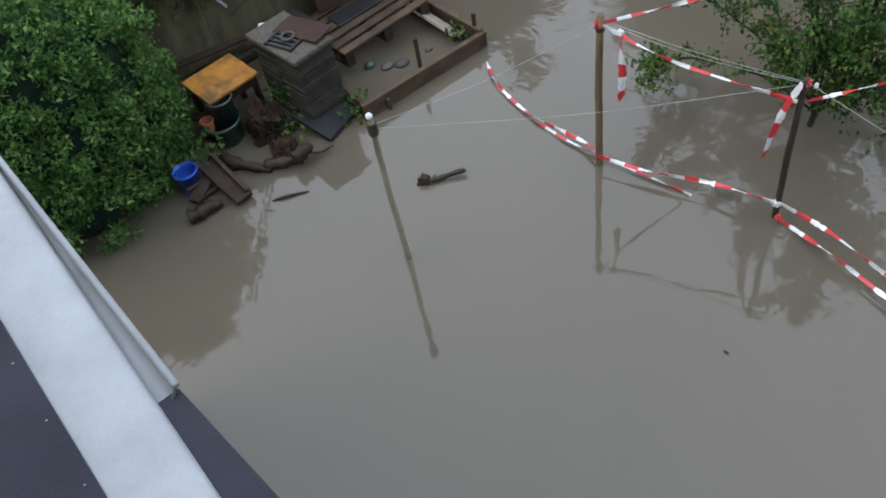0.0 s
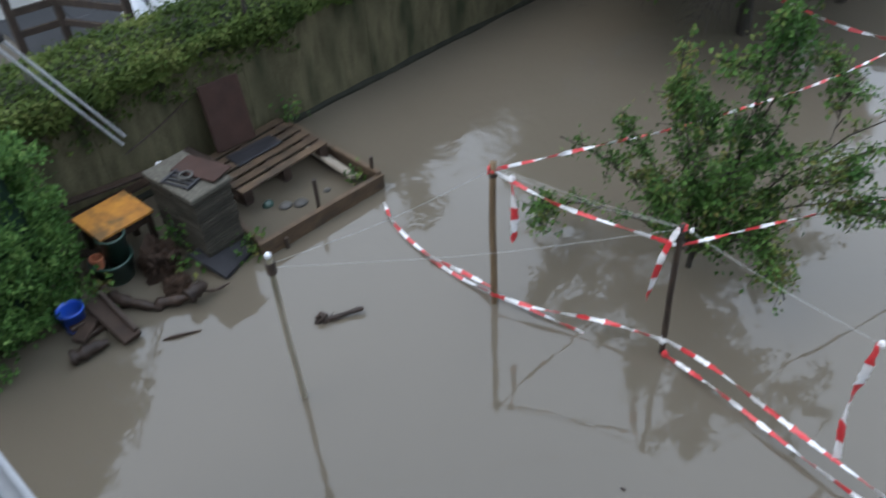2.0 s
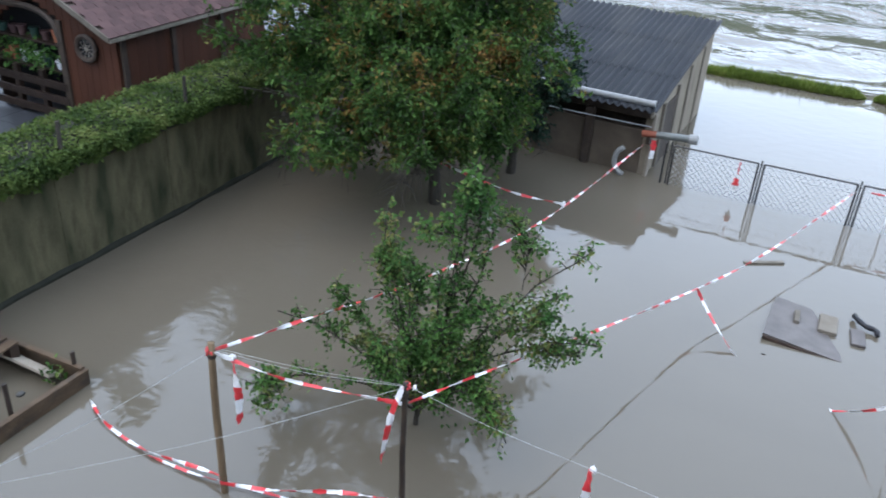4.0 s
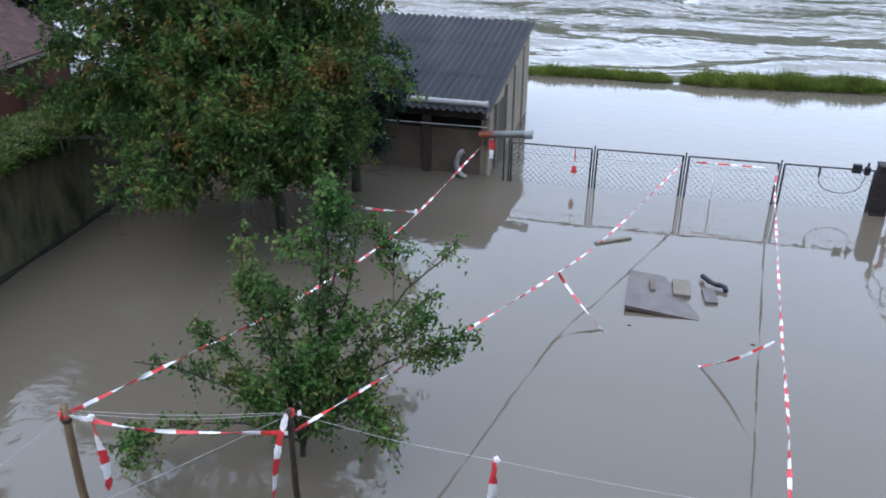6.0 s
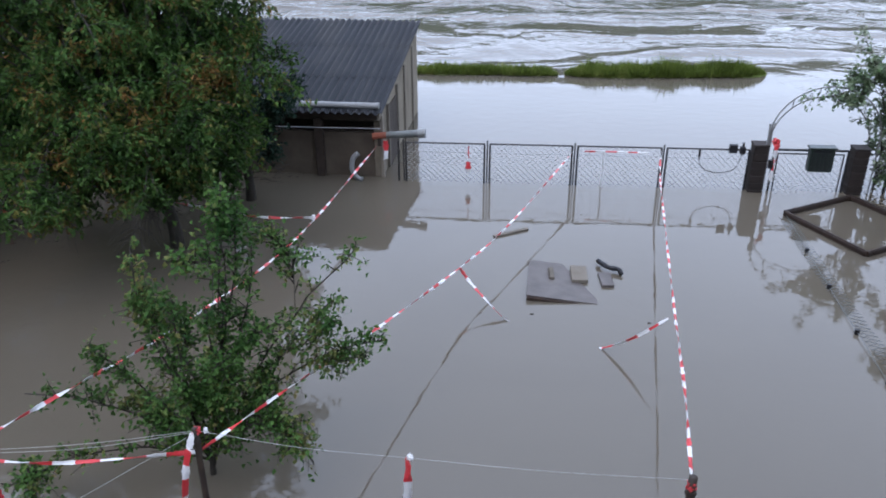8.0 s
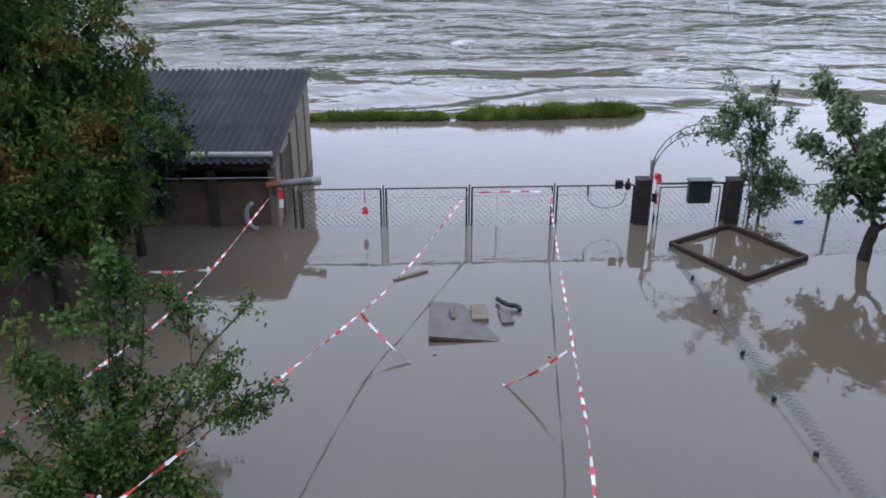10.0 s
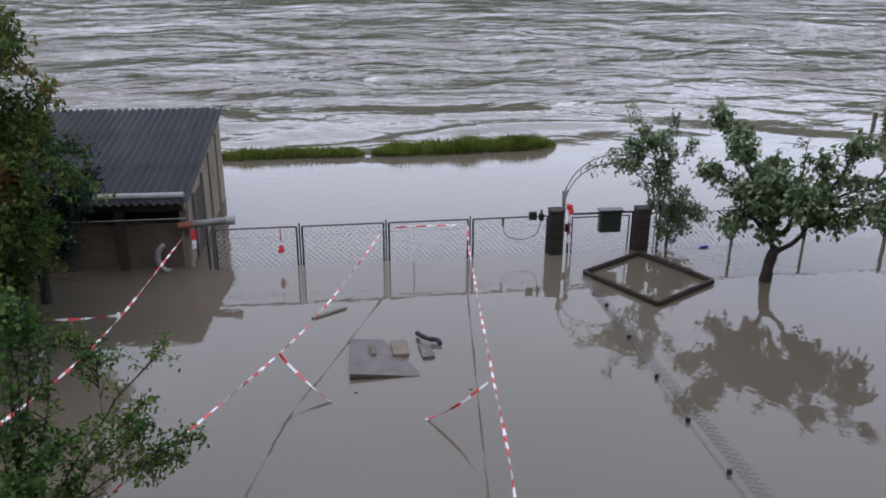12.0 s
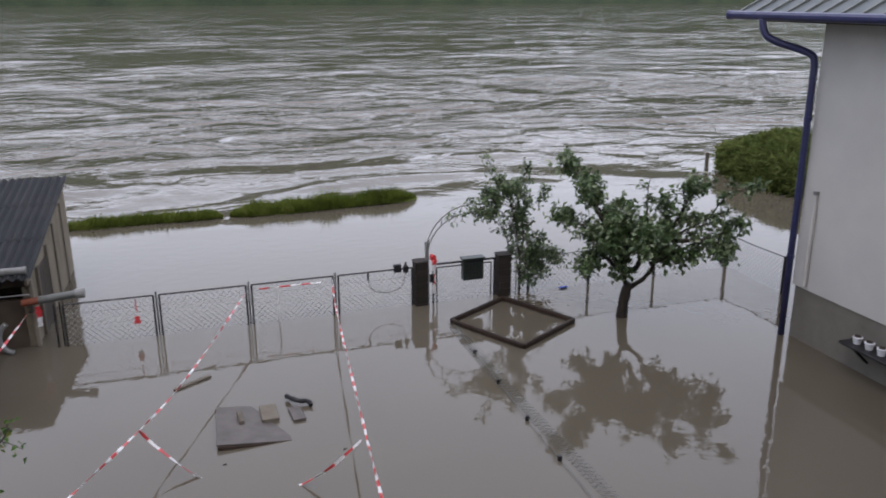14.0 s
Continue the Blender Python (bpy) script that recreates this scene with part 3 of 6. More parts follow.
def build_gate():
    g = thing("garden_gate", "narrow dark steel gate with chain-link infill", "gate", (0, FY, 0))
    a, b = 3.9, 4.98
    part("gate_mesh", chain_link(a + 0.05, b - 0.04, -0.3, 0.6), WIRE, g)
    for x in (a, b):
        part("gate_stile", T([(x, 0, -0.5), (x, 0, 0.66)], 0.017, 6), STEEL, g)
    for x in (a + 0.06, b - 0.06):
        part("inner_stile", T([(x, 0, -0.5), (x, 0, 0.6)], 0.011, 6), STEEL, g)
    part("gate_rail", T([(a, 0, 0.66), (b, 0, 0.66)], 0.02, 6), STEEL, g)
    part("inner_rail", T([(a + 0.06, 0, 0.6), (b - 0.06, 0, 0.6)], 0.012, 6), STEEL, g)
    part("latch", B(a - 0.06, a - 0.01, -0.03, 0.02, 0.36, 0.5, bevel=0.006), STEEL, g)
    m = thing("letter_box", "dark green metal letter box hung on the gate", "letter box", (4.55, FY - 0.1, 0.07))
    part("box_body", B(-0.18, 0.18, -0.06, 0.06, 0.30, 0.66, bevel=0.015), GREEN_BOX, m)
    part("box_lid", B(-0.2, 0.2, -0.09, 0.08, 0.66, 0.69, bevel=0.008), GREEN_BOX, m)
    for i in range(5):
        part("rib", B(-0.14 + i * 0.06, -0.115 + i * 0.06, -0.068, -0.06, 0.34, 0.6), STEEL, m)
    part("slot", B(-0.13, 0.13, -0.066, -0.06, 0.615, 0.64), BLACK, m)


build_gate()


def build_arch():
    r = thing("rose_arch", "thin pale steel garden arch overgrown by a rose", "arch", (0, FY, 0))
    for y, rr, z0 in ((-0.05, 0.80, 0.86), (0.13, 0.72, 0.74)):
        c = 4.56
        pts = [(c - rr, y, 0.1), (c - rr, y, z0)] + [(c - rr * math.cos(a), y, z0 + rr * 0.98 * math.sin(a)) for a in [i * math.pi / 18 for i in range(1, 18)]] + [(c + rr, y, z0), (c + rr, y, 0.0)]
        part("hoop", T(pts, 0.011, 6), GREY_PIPE, r)
    for i in range(5):
        a = 0.35 + i * 0.5
        part("rung", T([(4.56 - 0.80 * math.cos(a), -0.05, 0.86 + 0.78 * math.sin(a)), (4.56 - 0.72 * math.cos(a), 0.13, 0.74 + 0.7 * math.sin(a))], 0.007, 5), GREY_PIPE, r)
    part("tube_post", T([(3.8, 0.0, -0.4), (3.8, 0.0, 0.78), (3.79, 0, 1.06)], [0.03, 0.03, 0.034], 10), GREY_PIPE, r, "pale grey tube")


build_arch()


def build_fence_fittings():
    j = thing("junction_box", "small black electric box with looping cable on fence", "box", (3.3, FY, 0))
    part("box_body", B(-0.07, 0.05, -0.05, 0.02, 0.6, 0.73, bevel=0.008), BLACK, j)
    part("plug", B(0.09, 0.17, -0.05, 0.02, 0.58, 0.7, bevel=0.012), BLACK, j)
    part("plug_top", T([(0.13, -0.015, 0.7), (0.13, -0.015, 0.76)], 0.018, 8), BLACK, j)
    part("cable", T(curve([(-0.5, -0.03, 0.56), (-0.48, -0.03, 0.42), (-0.36, -0.03, 0.31), (-0.15, -0.03, 0.28), (0.05, -0.03, 0.36), (0.13, -0.02, 0.58)], 24), 0.006, 5), BLACK, j)
    part("cable_stub", T([(-0.5, -0.03, 0.52), (-0.5, -0.03, 0.66)], 0.016, 6), BLACK, j)


build_fence_fittings()


# ---- tall neighbouring house on the river side ----
def build_house():
    h = thing("white_house", "white plastered house with blue gutter, plinth in water", "house")
    X = 8.5
    part("plinth", B(X + 0.02, 16, -6, 9.06, -0.8, 0.80), PLINTH, h, "grey plinth")
    part("wall", B(X, 16, -6, 9.1, 0.80, 4.5), PLASTER, h, "white rough-cast wall")
    part("soffit", B(X - 0.28, 16, -6, 10.0, 4.5, 4.56), PLINTH, h)
    bm = bmesh.new()
    rise = 0.55
    vs = [bm.verts.new(v) for v in ((X - 0.55, -6, 4.62), (X - 0.55, 10.3, 4.62), (12.5, 10.3, 4.62 + rise * 4), (12.5, -6, 4.62 + rise * 4), (X - 0.55, -6, 4.6), (X - 0.55, 10.3, 4.6), (12.5, 10.3, 4.5 + rise * 4), (12.5, -6, 4.5 + rise * 4))]
    for f in ((0, 1, 2, 3), (4, 7, 6, 5), (0, 4, 5, 1), (1, 5, 6, 2), (2, 6, 7, 3), (3, 7, 4, 0)):
        bm.faces.new([vs[i] for i in f])
    roof = part("roof", bm, ZINC, h, "grey metal roof with standing seams")
    for i in range(34):
        y = 10.2 - i * 0.32
        part("seam", bar(bmesh.new(), (X - 0.54, y, 4.63), (12.4, y, 4.65 + rise * 3.97), 0.03, 0.05), DARK_PIPE, roof)
    g = part("gutter", T([(X - 0.6, 10.35, 4.59), (X - 0.6, -6, 4.59)], 0.06, 10), BLUE_PAINT, h, "blue painted gutter")
    part("gutter_end", T([(X - 0.6, 10.36, 4.59), (X - 0.6, 10.32, 4.59)], 0.068, 10), BLUE_PAINT, g)
    d = part("downpipe", T(curve([(X - 0.6, 9.64, 4.58), (X - 0.58, 9.6, 4.38), (X - 0.48, 9.5, 4.26), (X - 0.12, 9.2, 4.1), (X - 0.07, 9.14, 3.96)], 16) + [Vector((X - 0.07, 9.13, 2.0)), Vector((X - 0.07, 9.13, -0.5))], 0.05, 12), BLUE_PAINT, h, "dark blue downpipe", smooth=True)
    for z in (3.2, 1.2):
        part("pipe_clip", T([(X - 0.07, 9.13, z), (X - 0.07, 9.13, z + 0.05)], 0.058, 12), BLUE_PAINT, d)
    c = part("conduit", T([(X - 0.03, 8.84, 0.86), (X - 0.03, 8.84, 2.2)], 0.034, 8), PLASTER, h, "white conduit")
    part("conduit_cap", T([(X - 0.03, 8.84, 2.2), (X - 0.03, 8.84, 2.25)], 0.04, 8), GREY_PIPE, c)
    s = thing("pot_shelf", "black iron shelf with white flower pots on house wall", "shelf", (X, 7.5, 0.45))
    part("board", B(-0.3, 0.0, -0.75, 0.32, -0.02, 0.015, bevel=0.004), STEEL, s)
    for y in (0.1, -0.5):
        part("bracket", bar(bmesh.new(), (-0.26, y, -0.02), (0.0, y, -0.26), 0.03, 0.03), STEEL, s)
    for i in range(5):
        pot = thing("flower_pot", "small white round flower pot on iron shelf", "flower pot", (X - 0.15, 7.66 - i * 0.2, 0.465), group="pots on the shelf")
        part("pot_body", turned(bmesh.new(), [(0.045, 0.0), (0.06, 0.08), (0.068, 0.09), (0.06, 0.1)], 14), CLOTH_WHITE, pot)
        part("soil", turned(bmesh.new(), [(0.05, 0.098), (0.045, 0.108)], 12), WET_WOOD, pot)


build_house()


# ---- the house that the camera looks out from ----
def build_own_house():
    o = thing("lower_roof_edge", "white sheet-metal roof edge with gutter beside dark felt roof", "roof edge", (0.05, 0.075, 3.93), 1.5)
    bm = bmesh.new()
    prof = [(-0.152, -0.004), (-0.144, 0.0), (-0.06, -0.004), (-0.034, -0.008), (-0.019, -0.014), (-0.013, -0.024), (-0.016, -0.034)]
    rows = []
    for dz in (0, -0.003):
        for x in (-4.0, -2.0, -1.0, 1.6):
            rows.append([bm.verts.new((x, y - (0.002 if dz else 0) - (x + 1.15) * 0.024, z + dz)) for y, z in prof])
    for k in (0, 4):
        for a, b in zip(rows[k:k + 3], rows[k + 1:k + 4]):
            for i in range(len(prof) - 1):
                bm.faces.new((a[i], a[i + 1], b[i + 1], b[i]))
    part("flashing", bm, WHITE_METAL, o, "white stained metal flashing", smooth=True)
    bm = bmesh.new()
    rows = []
    for i in range(10):
        a = math.pi * (0.0 + i / 9 * 1.0)
        for rr in (0.034, 0.031):
            rows.append((rr * math.cos(a), -rr * math.sin(a)))
    ends = [(-4.0, -0.052), (-0.905, -0.016)]
    vs = [[bm.verts.new((x, yc + dy, -0.012 + dz)) for dy, dz in rows] for x, yc in ends]
    n = len(rows)
    for i in range(0, n - 2):
        bm.faces.new((vs[0][i], vs[0][i + 2], vs[1][i + 2], vs[1][i]))
    part("gutter", bm, WHITE_METAL, o, "white metal gutter trough", smooth=True)
    part("gutter_lip", T([(-4.0, -0.018, -0.008), (-0.905, 0.019, -0.008)], 0.007, 10), WHITE_METAL, o, smooth=True)
    part("gutter_rim_end", T([(-0.906, -0.045, -0.016), (-0.906, -0.03, -0.04), (-0.906, -0.005, -0.042), (-0.906, 0.018, -0.012)], 0.003, 6), DARK_PIPE, o)
    part("felt", B(-4.0, 8.4, -1.6, -0.147, -0.06, 0.006), DARK_FELT, o, "dark grey roof felt")
    fl = random.Random(6)
    for k in range(7):
        x = -1.6 + k * 0.15 + fl.uniform(-0.02, 0.02)
        part("paint_flake", B(x, x + fl.uniform(0.001, 0.004), -0.163 - fl.uniform(0, 0.003), -0.1615, 0.006, 0.0075), WHITE_METAL, o)
    bm = B(-0.915, 0.0, -0.09, 0.02, -0.4, -0.03)
    for v in bm.verts:
        v.co.y += 0.07 * (v.co.x + 0.915) if v.co.y > 0 else 0
    part("fascia", bm, DARK_FELT, o, "dark grey fascia")
    w = thing("wall_south", "plain wall of the house under the roof edge", "wall", kind="structure")
    part("lower_wall", B(-4.0, 8.4, -6, -0.14, -0.8, 3.83), PLASTER, w)
    part("upper_wall", B(-4.0, 8.4, -6, -1.62, 3.83, 8.0), PLASTER, w)


build_own_house()


# ---- foliage ----
def leaf_mesh(name, pos, size, rng, material, flat=0.35, narrow=0.55, bend=0.25):
    """Many small folded leaves, each an island of its own."""
    n = len(pos)
    d = rng.normal(size=(n, 3))
    d[:, 2] -= flat
    d /= np.linalg.norm(d, axis=1)[:, None]
    up = rng.normal(size=(n, 3)) * 0.55 + np.array([0, 0, 1.0])
    s = np.cross(d, up)
    s /= np.linalg.norm(s, axis=1)[:, None] + 1e-9
    u = np.cross(s, d)
    L = (size * rng.uniform(0.65, 1.3, n))[:, None]
    a = pos
    tip = pos + d * L - u * L * bend
    l = pos + d * L * 0.42 + s * L * narrow * 0.5 + u * L * 0.08
    r = pos + d * L * 0.42 - s * L * narrow * 0.5 + u * L * 0.08
    v = np.stack([a, l, tip, r], 1).reshape(-1, 3)
    k = np.arange(n) * 4
    f = np.concatenate([np.stack([k, k + 1, k + 2], 1), np.stack([k, k + 2, k + 3], 1)])
    me = bpy.data.meshes.new(name)
    me.from_pydata(v.tolist(), [], f.tolist())
    me.materials.append(material)
    return me


def leaf_part(name, pos, size, rng, material, parent, **k):
    ob = new(name, leaf_mesh(name, np.asarray(pos), size, rng, material, **k))
    ob.parent = parent
    return tagged(ob, kind="stuff")


def lump(center, radii, seed, rough=0.18, sub=4):
    """A lumpy round body."""
    bm = bmesh.new()
    bmesh.ops.create_icosphere(bm, subdivisions=sub, radius=1)
    for v in bm.verts:
        k = 1 + rough * noise.fractal(v.co * 1.8 + Vector((seed, 0, 0)), 1, 2, 3)
        v.co = Vector((v.co.x * radii[0] * k + center[0], v.co.y * radii[1] * k + center[1], v.co.z * radii[2] * k + center[2]))
    return bm


def shell_points(center, radii, seed, n, rng, rough=0.18, depth=0.22):
    """Points in the outer layer of the same lumpy body."""
    d = rng.normal(size=(n, 3))
    d /= np.linalg.norm(d, axis=1)[:, None]
    out = np.empty((n, 3))
    q = rng.random(n) ** 1.6
    for i in range(n):
        c = Vector(d[i])
        k = 1 + rough * noise.fractal(c * 1.8 + Vector((seed, 0, 0)), 1, 2, 3) + 0.07 * noise.noise(c * 9 + Vector((0, seed, 0)))
        k *= 1.03 - depth * q[i]
        out[i] = (c.x * radii[0] * k + center[0], c.y * radii[1] * k + center[1], c.z * radii[2] * k + center[2])
    return out


def build_bush():
    rng = np.random.default_rng(3)
    b = thing("round_bush", "dense round green garden bush with small leaves", "bush", (-6.5, 0.3, 0))
    c, r = (-0.03, -0.06, 0.85), (0.8, 1.14, 1.22)
    # solid core, coloured dark as the shade seen between the outer leaves
    part("inner_growth", lump(c, [x * 0.8 for x in r], 3.0, 0.3), DARK_LEAF_AND_CORE, b, smooth=True)
    sprigs = shell_points(c, r, 3.0, 1250, rng, 0.3, 0.18)
    p = np.repeat(sprigs, 46, axis=0) + rng.normal(size=(1250 * 46, 3)) * np.array([0.044, 0.044, 0.036])
    p = p[p[:, 2] > 0.02]
    leaf_part("leaves", p, 0.047, rng, BUSH_LEAF, b, flat=-0.5, narrow=0.6)
    part("stem", T([(0, 0, -0.4), (0.02, 0, 0.5)], [0.06, 0.04], 8), BARK, b)


build_bush()


def build_hedge():
    rng = np.random.default_rng(5)
    h = thing("hedge", "long clipped green hedge growing over the garden wall", "hedge", (0, 0, 0))
    ys = np.arange(-2.8, 12.4, 0.25)
    bm = bmesh.new()
    rings = []
    for y in ys:
        k = 0.06 * noise.noise(Vector((y * 0.9, 0, 3)))
        sec = [(-8.0, 0.9), (-8.06, 1.3), (-7.95, 1.45 + k), (-7.55, 1.50 + k), (-7.2, 1.44 + k), (-7.12, 1.3), (-7.17, 1.2), (-7.5, 1.15)]
        rings.append([bm.verts.new((x, y, z)) for x, z in sec])
    for a, b in zip(rings, rings[1:]):
        for i in range(8):
            bm.faces.new((a[i], a[(i + 1) % 8], b[(i + 1) % 8], b[i]))
    # hedge core takes the near-black moss colour as shade behind its leaves
    part("inner_growth", bm, MOSS_AND_CORE, h, smooth=True)
    n = 64000
    y = rng.uniform(-2.8, 12.4, n)
    u = rng.random(n)
    pts = np.empty((n, 3))
    for i in range(n):
        k = 0.06 * noise.noise(Vector((y[i] * 0.9, 0, 3))) + 0.035 * noise.noise(Vector((y[i] * 3, u[i] * 6, 1)))
        if u[i] < 0.56:
            f = u[i] / 0.56
            pts[i] = (-8.05 + 0.95 * f, y[i], 1.49 + k - 0.07 * abs(2 * f - 1) ** 3 + rng.uniform(-0.03, 0.05))
        elif u[i] < 0.9:
            f = (u[i] - 0.56) / 0.34
            hang = 0.22 + 0.2 * noise.noise(Vector((y[i] * 1.3, 4, 0))) + 0.12 * noise.noise(Vector((y[i] * 4.5, 9, 0)))
            pts[i] = (-7.1 + rng.uniform(-0.03, 0.05) + 0.05 * math.sin(f * 3), y[i], 1.47 + k - f * max(0.1, hang))
        else:
            pts[i] = (-8.07 + rng.uniform(-0.04, 0.03), y[i], 0.9 + 0.6 * rng.random())
    leaf_part("leaves", pts, 0.047, rng, HEDGE_LEAF, h, flat=0.3, narrow=0.7)
    for yy in (4.02, 5.72, 7.68):
        solid("hedge_post", T([(-7.16, yy, 1.3), (-7.15, yy + 0.01, 1.8)], 0.024, 8), BARK, "short dark wooden post in the hedge", "post", "posts in the hedge")
    # creeper hanging down on the wall's face
    n = 1600
    yv = rng.uniform(0.6, 4.6, n)
    pts = np.stack([np.full(n, -7.17) + rng.uniform(0, 0.05, n), yv, 1.3 - rng.random(n) ** 2 * (0.25 + 0.25 * np.abs(np.sin(yv * 2.3)))], 1)
    ivy = thing("wall_creeper", "loose green creeper hanging down the mossy wall", "creeper", (0, 0, 0))
    leaf_part("leaves", pts, 0.06, rng, HEDGE_LEAF, ivy, flat=0.5)


build_hedge()


def limbs_to_points(limbs, rng, twigs, length, per, up=0.15, start=0.3, droop=0.0, bias=0.8, spray=0.0):
    """Twig lines off the limbs, and leaf places along them."""
    bm, pts = bmesh.new(), []
    for _ in range(twigs):
        l = limbs[rng.integers(len(limbs))]
        f = start + (1 - start) * rng.random() ** bias
        i = min(int(f * (len(l) - 1)), len(l) - 2)
        a = l[i].lerp(l[i + 1], f * (len(l) - 1) - i)
        ax = (l[i + 1] - l[i]).normalized()
        d = Vector(rng.normal(size=3)) * 0.75 + ax * 0.6 + Vector((0, 0, up))
        d.z *= 1 - spray
        d.normalize()
        n = length * rng.uniform(0.5, 1.2) * (1.3 - 0.75 * f)
        b = a + d * n * 0.5
        c = a + d * n + Vector((0, 0, -droop * n))
        tube(bm, [a, b, c], [0.006, 0.004, 0.002], 3, False)
        for _ in range(per):
            g = rng.uniform(0.2, 1.05)
            q = a.lerp(b, g * 2) if g < 0.5 else b.lerp(c, g * 2 - 1)
            pts.append(q + Vector(rng.normal(size=3)) * 0.03)
    return bm, np.array([tuple(p) for p in pts])


def build_tree(name, label, category, base, trunk, limbs, radius, twigs, length, per, size, leaf, seed, up=0.15, start=0.3, droop=0.0, floor=0.05, side=3, bias=0.8, spray=0.0, bare=None, **k):
    rng = np.random.default_rng(seed)
    t = thing(name, label, category, base)
    tp = curve(trunk, 12)
    bm = T(tp, [radius * (1.25 - 0.5 * i / 11) for i in range(12)], 10)
    part("trunk", rough_up(bm, radius * 0.25, 6, seed), BARK, t, smooth=True)
    lines = []
    for l in limbs:
        c = curve(l, 12)
        c = [p + noise.noise_vector(p * 2.2 + Vector((seed, 0, 0))) * 0.05 * (i > 0) for i, p in enumerate(c)]
        lines.append(c)
        r0 = radius * 0.5
        part("branch", T(c, [max(0.006, r0 * (1 - i / 11.5)) for i in range(12)], 6), BARK, t, smooth=True)
        whole = sum(((q - p).length for p, q in zip(c, c[1:])), 0.0)
        for s in range(side):
            i = int(rng.integers(3, 10))
            d = (c[i + 1] - c[i]).normalized() * 0.8 + Vector(rng.normal(size=3)) * 0.7 + Vector((0, 0, up))
            n = whole * rng.uniform(0.22, 0.42)
            e = c[i] + d.normalized() * n
            m = (c[i] + e) / 2 + Vector(rng.normal(size=3)) * n * 0.12
            sc = curve([c[i], m, e - Vector((0, 0, droop * n))], 6)
            lines.append(sc)
            part("side_branch", T(sc, [r0 * 0.3, r0 * 0.25, r0 * 0.2, 0.006, 0.005, 0.003], 5), BARK, t)
    bm, pts = limbs_to_points(lines, rng, twigs, length, per, up, start, droop, bias, spray)
    pts = pts[pts[:, 2] > floor]
    if bare:
        pts = np.array([p for p in pts if not bare(p)])
    tw = part("twig_work", bm, BARK, t)
    tagged(tw, kind="stuff")
    leaf_part("crown", pts, size, rng, leaf, t, **k)
    return t


def build_trees():
    # young tree between the tapes: several upright stems from the water
    build_tree("young_tree", "young tree with several leafy stems rising from water", "tree", (-2.38, 5.25, 0),
               [(-0.1, 0, -0.4), (-0.1, 0, 0.1), (-0.06, 0.02, 0.4)],
               [[(-0.1, 0, 0.1), (-0.22, -0.05, 0.8), (-0.38, -0.1, 1.5), (-0.42, -0.08, 2.18)],
                [(-0.08, 0, 0.1), (0.06, 0.05, 0.9), (0.14, 0.08, 1.8), (0.29, 0.1, 2.72)],
                [(-0.08, 0, 0.1), (0.1, 0.08, 0.8), (0.3, 0.1, 1.5), (0.42, 0.12, 2.1)],
                [(0.02, 0.03, 0.7), (0.12, 0.04, 1.3), (0.2, 0.08, 1.9), (0.22, 0.1, 2.45)],
                [(0.05, 0.03, 0.9), (0.16, 0.12, 1.5), (0.26, 0.16, 2.0), (0.34, 0.16, 2.4)],
                [(-0.15, -0.02, 0.5), (-0.3, 0.0, 1.1), (-0.4, 0.02, 1.6), (-0.5, 0.04, 1.95)],
                [(-0.05, 0, 0.2), (0.3, 0.12, 0.9), (0.7, 0.28, 1.5), (1.17, 0.45, 2.0)],
                [(-0.05, 0, 0.2), (0.35, 0.12, 0.75), (0.85, 0.25, 1.08), (1.36, 0.35, 1.2)],
                [(-0.05, 0, 0.2), (0.3, 0.1, 0.7), (0.65, 0.25, 1.25), (0.95, 0.35, 1.55)],
                [(-0.1, 0, 0.2), (-0.45, -0.12, 0.6), (-0.9, -0.22, 0.85), (-1.37, -0.3, 1.0)],
                [(-0.1, 0, 0.15), (-0.5, -0.18, 0.42), (-1.05, -0.35, 0.42), (-1.63, -0.45, 0.14)],
                [(-0.05, 0, 0.3), (0.25, -0.08, 0.7), (0.55, -0.14, 0.7), (0.8, -0.15, 0.3)],
                [(-0.05, 0, 0.2), (0.2, -0.18, 0.55), (0.4, -0.22, 0.75), (0.6, -0.22, 0.72)],
                [(-0.1, 0, 0.3), (-0.3, 0.25, 0.9), (-0.5, 0.35, 1.3), (-0.62, 0.4, 1.6)],
                [(-0.1, 0, 0.2), (-0.1, -0.28, 0.6), (-0.12, -0.42, 0.9), (-0.15, -0.5, 1.15)],
                [(-0.1, 0, 0.2), (-0.35, -0.1, 0.7), (-0.6, -0.15, 1.1), (-0.85, -0.2, 1.35)],
                [(-0.08, 0, 0.2), (0.05, -0.08, 0.8), (0.1, -0.1, 1.3), (0.12, -0.1, 1.7)],
                [(-0.1, 0, 0.2), (-0.15, -0.1, 0.8), (-0.15, -0.12, 1.3), (-0.1, -0.1, 1.75)]],
               0.024, 1450, 0.23, 9, 0.045, YOUNG_LEAF, 11, up=0.4, start=0.12, droop=0.12, floor=-0.02, side=1, bias=1.1, narrow=0.68)
    # large tree by the wall
    rng = np.random.default_rng(21)
    limbs = []
    for i in range(74):
        a = i * 2.4 + rng.uniform(-0.3, 0.3)
        e = rng.uniform(-0.6, 0.98)
        r = math.sqrt(max(0.02, 1 - e ** 4)) * rng.uniform(0.7, 1.05)
        p = Vector((-0.95 + 2.35 * r * math.cos(a), -0.25 + 1.7 * r * math.sin(a), 2.95 + 2.7 * e))
        p.z = max(p.z, 0.7 + 0.4 * (p.x * 0.42 - p.y * 0.9) if p.x > -0.9 else 0.5)
        m = Vector((p.x * 0.45, p.y * 0.45, 1.0 + (p.z - 0.8) * 0.48))
        limbs.append([(0, 0, 0.75), m * 0.6 + Vector((0, 0, 0.4)), m, tuple(p)])

